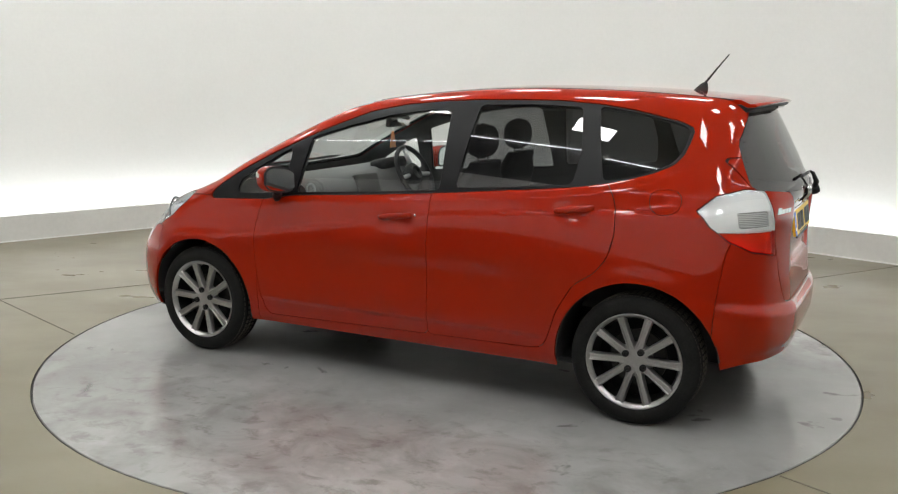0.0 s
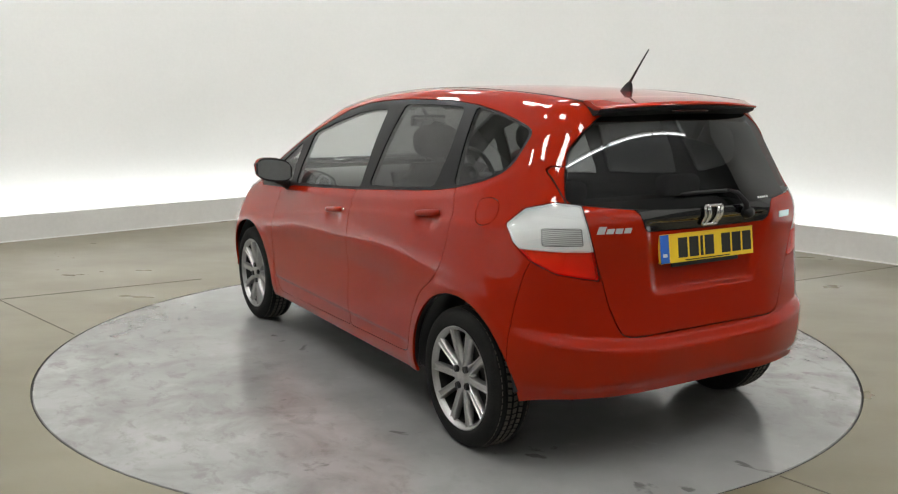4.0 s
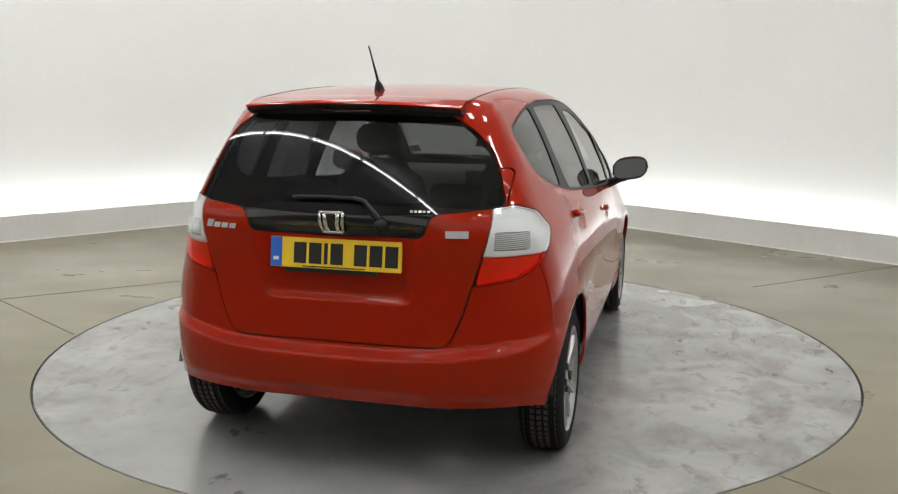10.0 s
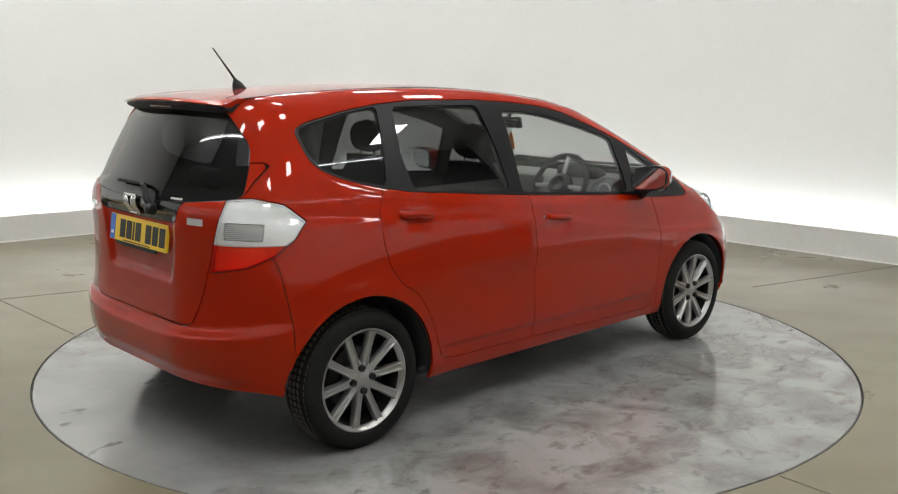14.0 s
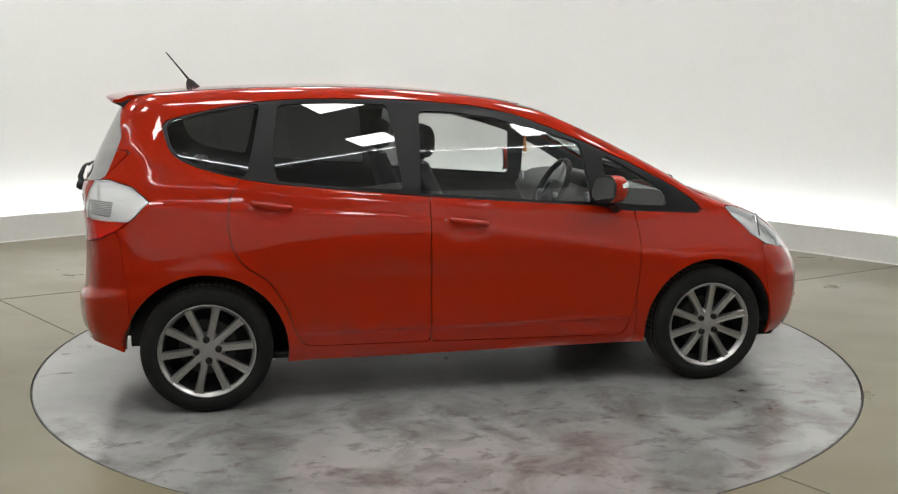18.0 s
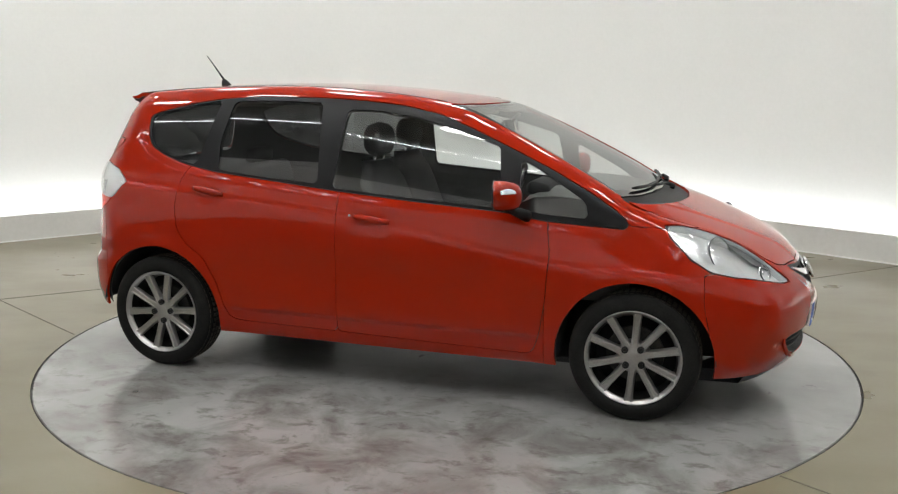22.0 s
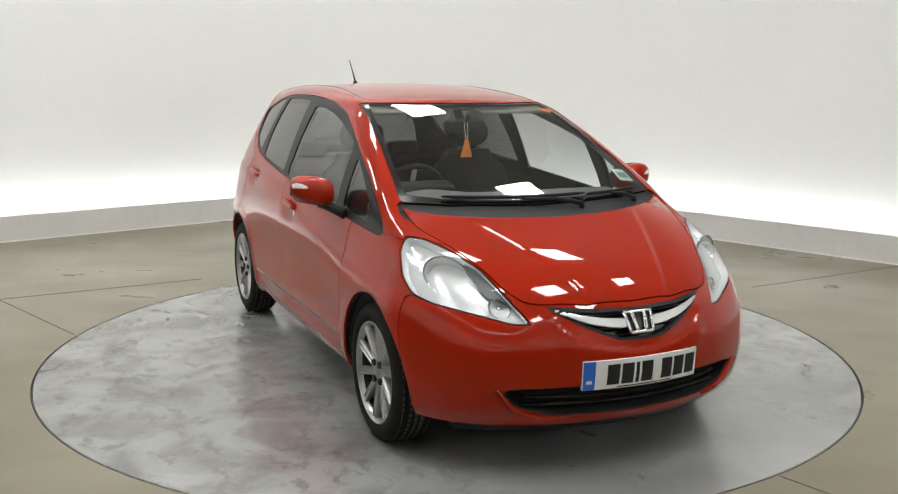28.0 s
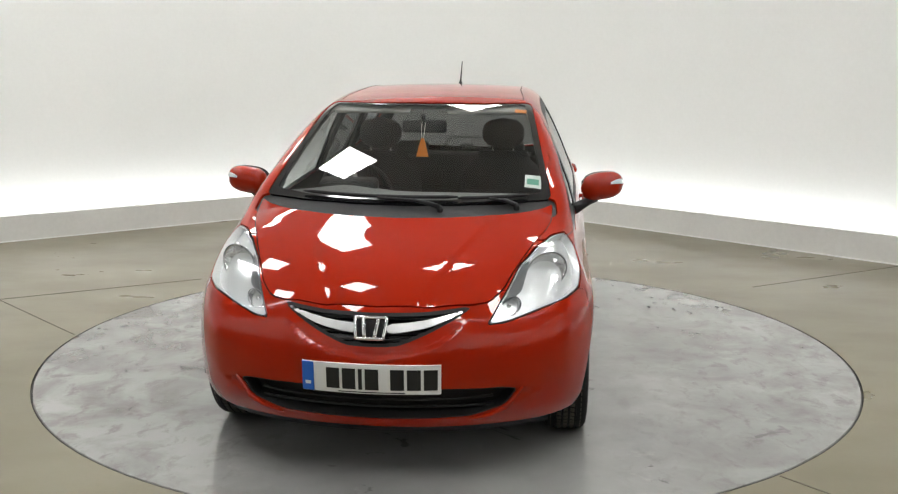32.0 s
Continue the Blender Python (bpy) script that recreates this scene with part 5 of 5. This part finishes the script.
def wipers():
    w = new("rear_wiper")
    w.parent = car
    tagged(w, "black rear window wiper")
    pivot = end_point(-0.19, 1.0, False, 0.012)
    p = [pivot, end_point(-0.165, 1.035, False, 0.028), end_point(-0.125, 1.072, False, 0.03), end_point(-0.08, 1.086, False, 0.026)]
    fitted("wiper_arm", tube(p, (0.017, 0.013, 0.009, 0.006), 10), TRIM, w)
    blade = [end_point(y, 1.087 - 0.003 * (y / 0.15) ** 2, False, 0.016) for y in np.linspace(-0.11, 0.165, 12)]
    fitted("wiper_blade", tube(blade, [0.004] + [0.0075] * 10 + [0.004], 8), TRIM, w)
    cap = revolve([(0.0, -0.03), (0.018, -0.026), (0.024, -0.012), (0.025, 0.01), (0.0, 0.01)], 24)
    part("wiper_boss", moved(cap, turn_to((-1, 0, 0.25), pivot)), TRIM, w)

    def screen(x, y, out):
        q = np.array((x, y, float(top_height(np.array(x), np.array(y)))))
        return q + body_normal(q[None])[0] * out
    for y0, y1, yp, bend in ((-0.47, 0.24, 0.17, 0.0), (0.24, 0.55, 0.5, 0.0)):
        w = new("wiper")
        w.parent = car
        tagged(w, "black windscreen wiper at rest")

        def rest(y):
            return 2.497 - 0.27 * y * y + (0.012 if y1 > 0.5 else 0.0)
        blade = [screen(rest(y) - 0.02, y, 0.011) for y in np.linspace(y0, y1, 16)]
        fitted("wiper_blade", tube(blade, [0.004] + [0.0085] * 14 + [0.004], 8), TRIM, w)
        arm = [screen(2.56 - 0.3 * yp * yp, yp, 0.006), screen(2.54 - 0.3 * yp * yp, yp - 0.05, 0.012)] + [screen(rest(y) + 0.03 * (y - (y0 + y1) / 2) / (y1 - y0) * 2, y, 0.015) for y in np.linspace(yp - 0.12, (y0 + y1) / 2, 6)]
        fitted("wiper_arm", tube(arm, [0.012, 0.01] + [0.007] * 5 + [0.005], 10), TRIM, w)
        cap = revolve([(0.0, -0.012), (0.01, -0.01), (0.014, 0.0), (0.014, 0.02), (0.0, 0.02)], 20)
        part("wiper_boss", moved(cap, turn_to((0.3, 0, 1), screen(2.56 - 0.3 * yp * yp, yp, 0.0))), TRIM, w)


def aerial():
    a = new("aerial")
    a.parent = car
    tagged(a, "short black whip aerial on the roof")
    z = float(top_height(np.array(-0.05), np.array(0.0)))
    foot = []
    for u in np.linspace(0, 1, 8):
        r = 0.026 * (1 - u) ** 0.6 + 0.004
        foot.append([(-0.052 - 0.022 * u + r * 1.25 * math.cos(b), r * 0.72 * math.sin(b), z - 0.004 + 0.046 * u) for b in np.linspace(0, 2 * np.pi, 18, endpoint=False)])
    fitted("aerial_foot", loft(foot), TRIM, a)
    fitted("mast", tube([(-0.072, 0, z + 0.034), (-0.105, 0, z + 0.077), (-0.144, 0, z + 0.127), (-0.183, 0, 1.655)], (0.0062, 0.0048, 0.0035, 0.0028), 10), TRIM, a)


def seat(y, x=1.02):
    s = new("car_seat")
    s.parent = car
    tagged(s, "dark grey cloth front seat with a headrest")
    fitted("cushion", block((0.5, 0.5, 0.16), (x + 0.36, y, 0.52), 0.05, 3, Matrix.Rotation(radians(-8), 4, "Y")), FABRIC, s)
    rings = []
    for u in np.linspace(0, 1, 12):
        z = 0.55 + 0.56 * u
        half = 0.255 - 0.1 * max(0, u - 0.55) ** 2 * 3
        if u > 0.9:
            half -= 0.05
        d = 0.075 - 0.03 * u
        cx = x + 0.12 - 0.19 * u
        rings.append([(cx + d * math.copysign(abs(math.cos(b)) ** 0.6, math.cos(b)), y + half * math.copysign(abs(math.sin(b)) ** 0.6, math.sin(b)), z) for b in np.linspace(0, 2 * np.pi, 24, endpoint=False)])
    fitted("backrest", loft(rings), FABRIC, s)
    rings = []
    for u in np.linspace(-1, 1, 11):
        k = math.sqrt(max(0.0, 1 - abs(u) ** 2.6)) * 0.96 + 0.04
        rings.append([(x - 0.05 + 0.062 * k * math.copysign(abs(math.cos(b)) ** 0.7, math.cos(b)), y + 0.125 * k * math.copysign(abs(math.sin(b)) ** 0.7, math.sin(b)), 1.215 + 0.092 * u) for b in np.linspace(0, 2 * np.pi, 24, endpoint=False)])
    fitted("headrest", loft(rings), FABRIC, s)
    for d in (-0.06, 0.06):
        fitted("headrest_post", tube([(x - 0.06, y + d, 1.05), (x - 0.055, y + d, 1.1), (x - 0.05, y + d, 1.15)], 0.006, 8), CHROME, s)


def cabin():
    seat(-0.36, 1.13)
    seat(0.36)
    bench = new("rear_bench")
    bench.parent = car
    tagged(bench, "dark grey cloth rear bench")
    fitted("cushion", block((0.5, 1.24, 0.15), (0.3, 0, 0.53), 0.05, 3), FABRIC, bench)
    fitted("backrest", block((0.14, 1.24, 0.5), (0.02, 0, 0.76), 0.05, 3, Matrix.Rotation(radians(-14), 4, "Y")), FABRIC, bench)
    for y in (-0.34, 0.34):
        fitted("headrest", block((0.09, 0.24, 0.1), (-0.05, y, 1.05), 0.035, 3), FABRIC, bench)
    fitted("parcel_shelf", block((0.4, 1.0, 0.02), (-0.27, 0, 0.99), 0.006), LINER, car, "dark parcel shelf")
    rings = []
    for y in np.linspace(-0.62, 0.62, 21):
        hump = 0.035 * math.exp(-(((y + 0.36) / 0.16) ** 2))
        back = 1.9 - 0.05 * abs(y)
        rings.append([(2.45, y, 0.93), (2.25, y, 0.975), (2.08, y, 0.985 + hump * 0.6), (1.98, y, 0.975 + hump), (1.925, y, 0.95 + hump), (back, y, 0.88), (1.95, y, 0.72), (2.05, y, 0.5), (2.45, y, 0.5)])
    fitted("dashboard", loft(rings), DASH, car, "dark grey moulded dashboard")
    fitted("centre_stack", block((0.05, 0.24, 0.3), (1.89, 0, 0.82), 0.015, 2, Matrix.Rotation(radians(15), 4, "Y")), DARKSTEEL, car, "grey centre console")
    for y in (-0.58, 0.58):
        ring = revolve([(0.03, 0), (0.042, -0.004), (0.046, 0.004), (0.03, 0.008)], 24, True)
        part("air_vent", moved(ring, turn_to((-1, 0, 0.1), (1.9, y, 0.92))), BEZEL, car, "round silver air vent")
    sw = new("steering_wheel")
    sw.parent = car
    tagged(sw, "dark leather steering wheel")
    tilt = Matrix.Translation(Vector((1.78, -0.36, 0.945)) - Vector(AXIS)) @ Matrix.Rotation(radians(-63), 4, "Y")
    a = np.linspace(0, 2 * np.pi, 41)[:-1]
    rim = [(0.178 * math.cos(q), 0.178 * math.sin(q), 0) for q in np.append(a, a[0])]
    part("wheel_rim", moved(tube(rim, 0.0155, 12), tilt), TRIM, sw)
    part("wheel_boss", moved(loft([[(0.07 * k * math.cos(q), 0.075 * k * math.sin(q), z) for q in a[::2]] for k, z in ((0.7, -0.06), (1, -0.02), (0.95, 0.01), (0.6, 0.022))]), tilt), TRIM, sw)
    for q in (0.1, math.pi - 0.1, 1.5 * math.pi):
        part("wheel_spoke", moved(tube([(0.05 * math.cos(q + 1.57), 0.05 * math.sin(q + 1.57), -0.005), (0.11 * math.cos(q + 1.57), 0.11 * math.sin(q + 1.57), -0.004), (0.172 * math.cos(q + 1.57), 0.172 * math.sin(q + 1.57), 0)], 0.014, 8), tilt), BEZEL, sw)
    fitted("binnacle", block((0.12, 0.3, 0.07), (1.97, -0.36, 1.0), 0.03, 3, Matrix.Rotation(radians(12), 4, "Y")), TRIM, car, "black instrument hood")
    rm = new("rear_view_mirror")
    rm.parent = car
    tagged(rm, "dark interior mirror hung from the windscreen")
    fitted("mirror_body", block((0.03, 0.235, 0.068), (1.7, -0.015, 1.285), 0.015, 3, Matrix.Rotation(radians(-12), 4, "Y")), TRIM, rm)
    fitted("mirror_glass", block((0.003, 0.215, 0.052), (1.682, -0.015, 1.28), 0.001, 1, Matrix.Rotation(radians(-12), 4, "Y")), MIRROR, rm)
    fitted("mirror_stem", tube([(1.7, -0.015, 1.3), (1.73, -0.015, 1.33), (1.75, -0.015, 1.35)], 0.011, 8), TRIM, rm)
    card = new("air_freshener")
    card.parent = car
    tagged(card, "orange card air freshener on white strings")
    shape = []
    for x in (1.734, 1.739):
        shape.append([(x, -0.019 + dy, z) for dy, z in ((-0.034, 1.13), (0.032, 1.13), (0.012, 1.21), (0.006, 1.225), (-0.006, 1.225), (-0.012, 1.21))])
    fitted("card", loft(shape), ORANGE, card, smooth=False)
    for d in (-0.008, 0.01):
        fitted("string", tube([(1.736, -0.019 + d * 0.4, 1.222), (1.73, -0.019 + d, 1.27), (1.72, -0.017 + d, 1.3), (1.72, -0.015, 1.325)], 0.0018, 6), STRING, card)
    for y in (-0.3, 0.3):
        fitted("sun_visor", block((0.16, 0.4, 0.018), (1.58, y, 1.375), 0.007, 2, Matrix.Rotation(radians(14), 4, "Y")), HEADLINER, car, "pale cloth sun visor")


def decals():
    for k in range(4):
        y0 = 0.52 - 0.036 * k
        end_plate("name_badge", y0, y0 + 0.028, 0.958, 0.986 if k == 0 else 0.977, False, 0.003, 0.004, BRIGHT, car, "chrome name lettering as plain slanting bars" if k == 0 else "", slant=-0.35, ny=3)
    end_plate("trim_badge", -0.505, -0.424, 0.96, 0.986, False, 0.003, 0.004, BRIGHT, car, "chrome trim badge as a plain bar", ny=6)
    for k in range(5):
        end_plate("engine_mark", -0.362 + k * 0.0155, -0.352 + k * 0.0155, 1.049, 1.056, False, -0.001, 0.002, WHITEPLATE, car, "small white mark on the glass" if not k else "", ny=3)

    def screen_sheet(name, x0, x1, y0, y1, mat, label, out=-0.008):
        v, n = [], 8
        for x in np.linspace(x0, x1, n):
            for y in np.linspace(y0, y1, n):
                q = np.array((x, y, float(top_height(np.array(x), np.array(y)))))
                for _ in range(3):
                    q = q - body_normal(q[None])[0] * float(body_field(q[None])[0])
                v.append(q + body_normal(q[None])[0] * out)
        back = [q + (-0.0006, 0, -0.0006) for q in v]
        f = grid_faces(n, n)
        return fitted(name, (np.array(v + back), f + [tuple(i + n * n for i in q)[::-1] for q in f]), mat, car, label)
    screen_sheet("permit_sticker", 2.245, 2.335, 0.53, 0.605, PAPER, "white permit sticker inside the windscreen")
    screen_sheet("permit_print", 2.275, 2.315, 0.54, 0.594, GREEN, "green print on the sticker", -0.006)
    screen_sheet("toll_sticker", 1.66, 1.7, 0.455, 0.515, ORANGE, "small orange sticker at the top of the windscreen")


for side, tag in ((1, "left"), (-1, "right")):
    headlamp(side, tag)
    tail_lamp(side, tag)
    mirror(side)
    door_handle(side, 1.135, 0.872, 1.318, 0.85, panels["object", "front_door", tag])
    door_handle(side, 0.218, 0.966, 0.396, 0.942, panels["object", "rear_door", tag])
for front in (True, False):
    number_plate(front)
    badge(front)
grille()
spoiler()
wipers()
aerial()
cabin()
decals()


# ---------------------------------------------------------------- placing and moving
studio()
table = turntable()
for a, b in (((-4.2, 0.43), (-1.9, 1.77)), ((-3.12, 1.05), (-2.25, 0.17)), ((1.31, -1.82), (2.6, -3.4)), ((2.3, 1.6), (4.6, 2.9))):
    floor_joint(a, b)
lamp = ceiling_light()
spots = []
for along, row in ((-3.7, (-3.3, -1.0, 1.3)), (-2.1, (-4.35, -2.05, 0.25, 2.55)), (0.0, (-4.35, -2.05, 0.25, 2.55)), (2.1, (-4.35, -2.05, 0.25, 2.55)), (-2.4, (4.35,)), (0.1, (4.35,)), (2.6, (4.35,))):
    for across in row:
        spots.append((0.743 * along + 0.669 * across, 0.669 * along - 0.743 * across))
lamp.matrix_basis = pose(*spots[0], CEILING_Z, 0, 0, 42)
for x, y in spots[1:]:
    copy_thing(lamp, pose(x, y, CEILING_Z, 0, 0, 42))
tubes = strip_light()
first = True
for lean, count in ((141, 6), (38, 5)):
    for k in range(count):
        d = 0.85 + k * 1.56
        m = pose(CORNER[0] + d * math.cos(radians(lean)), CORNER[1] + d * math.sin(radians(lean)), CEILING_Z, 0, 0, lean)
        if first:
            tubes.matrix_basis, first = m, False
        else:
            copy_thing(tubes, m)


def motions():
    angles = (152.63, 121.36, 90.59, 59.34, 27.92, -3.28, -34.21, -65.29, -96.28)  # every four seconds
    rows = [(t, pose(0, 0, 0, 0, 0, float(np.interp(t, np.arange(0, 33, 4), angles)))) for t in range(33)]
    walk(car, rows)
    walk(table, rows)


motions()
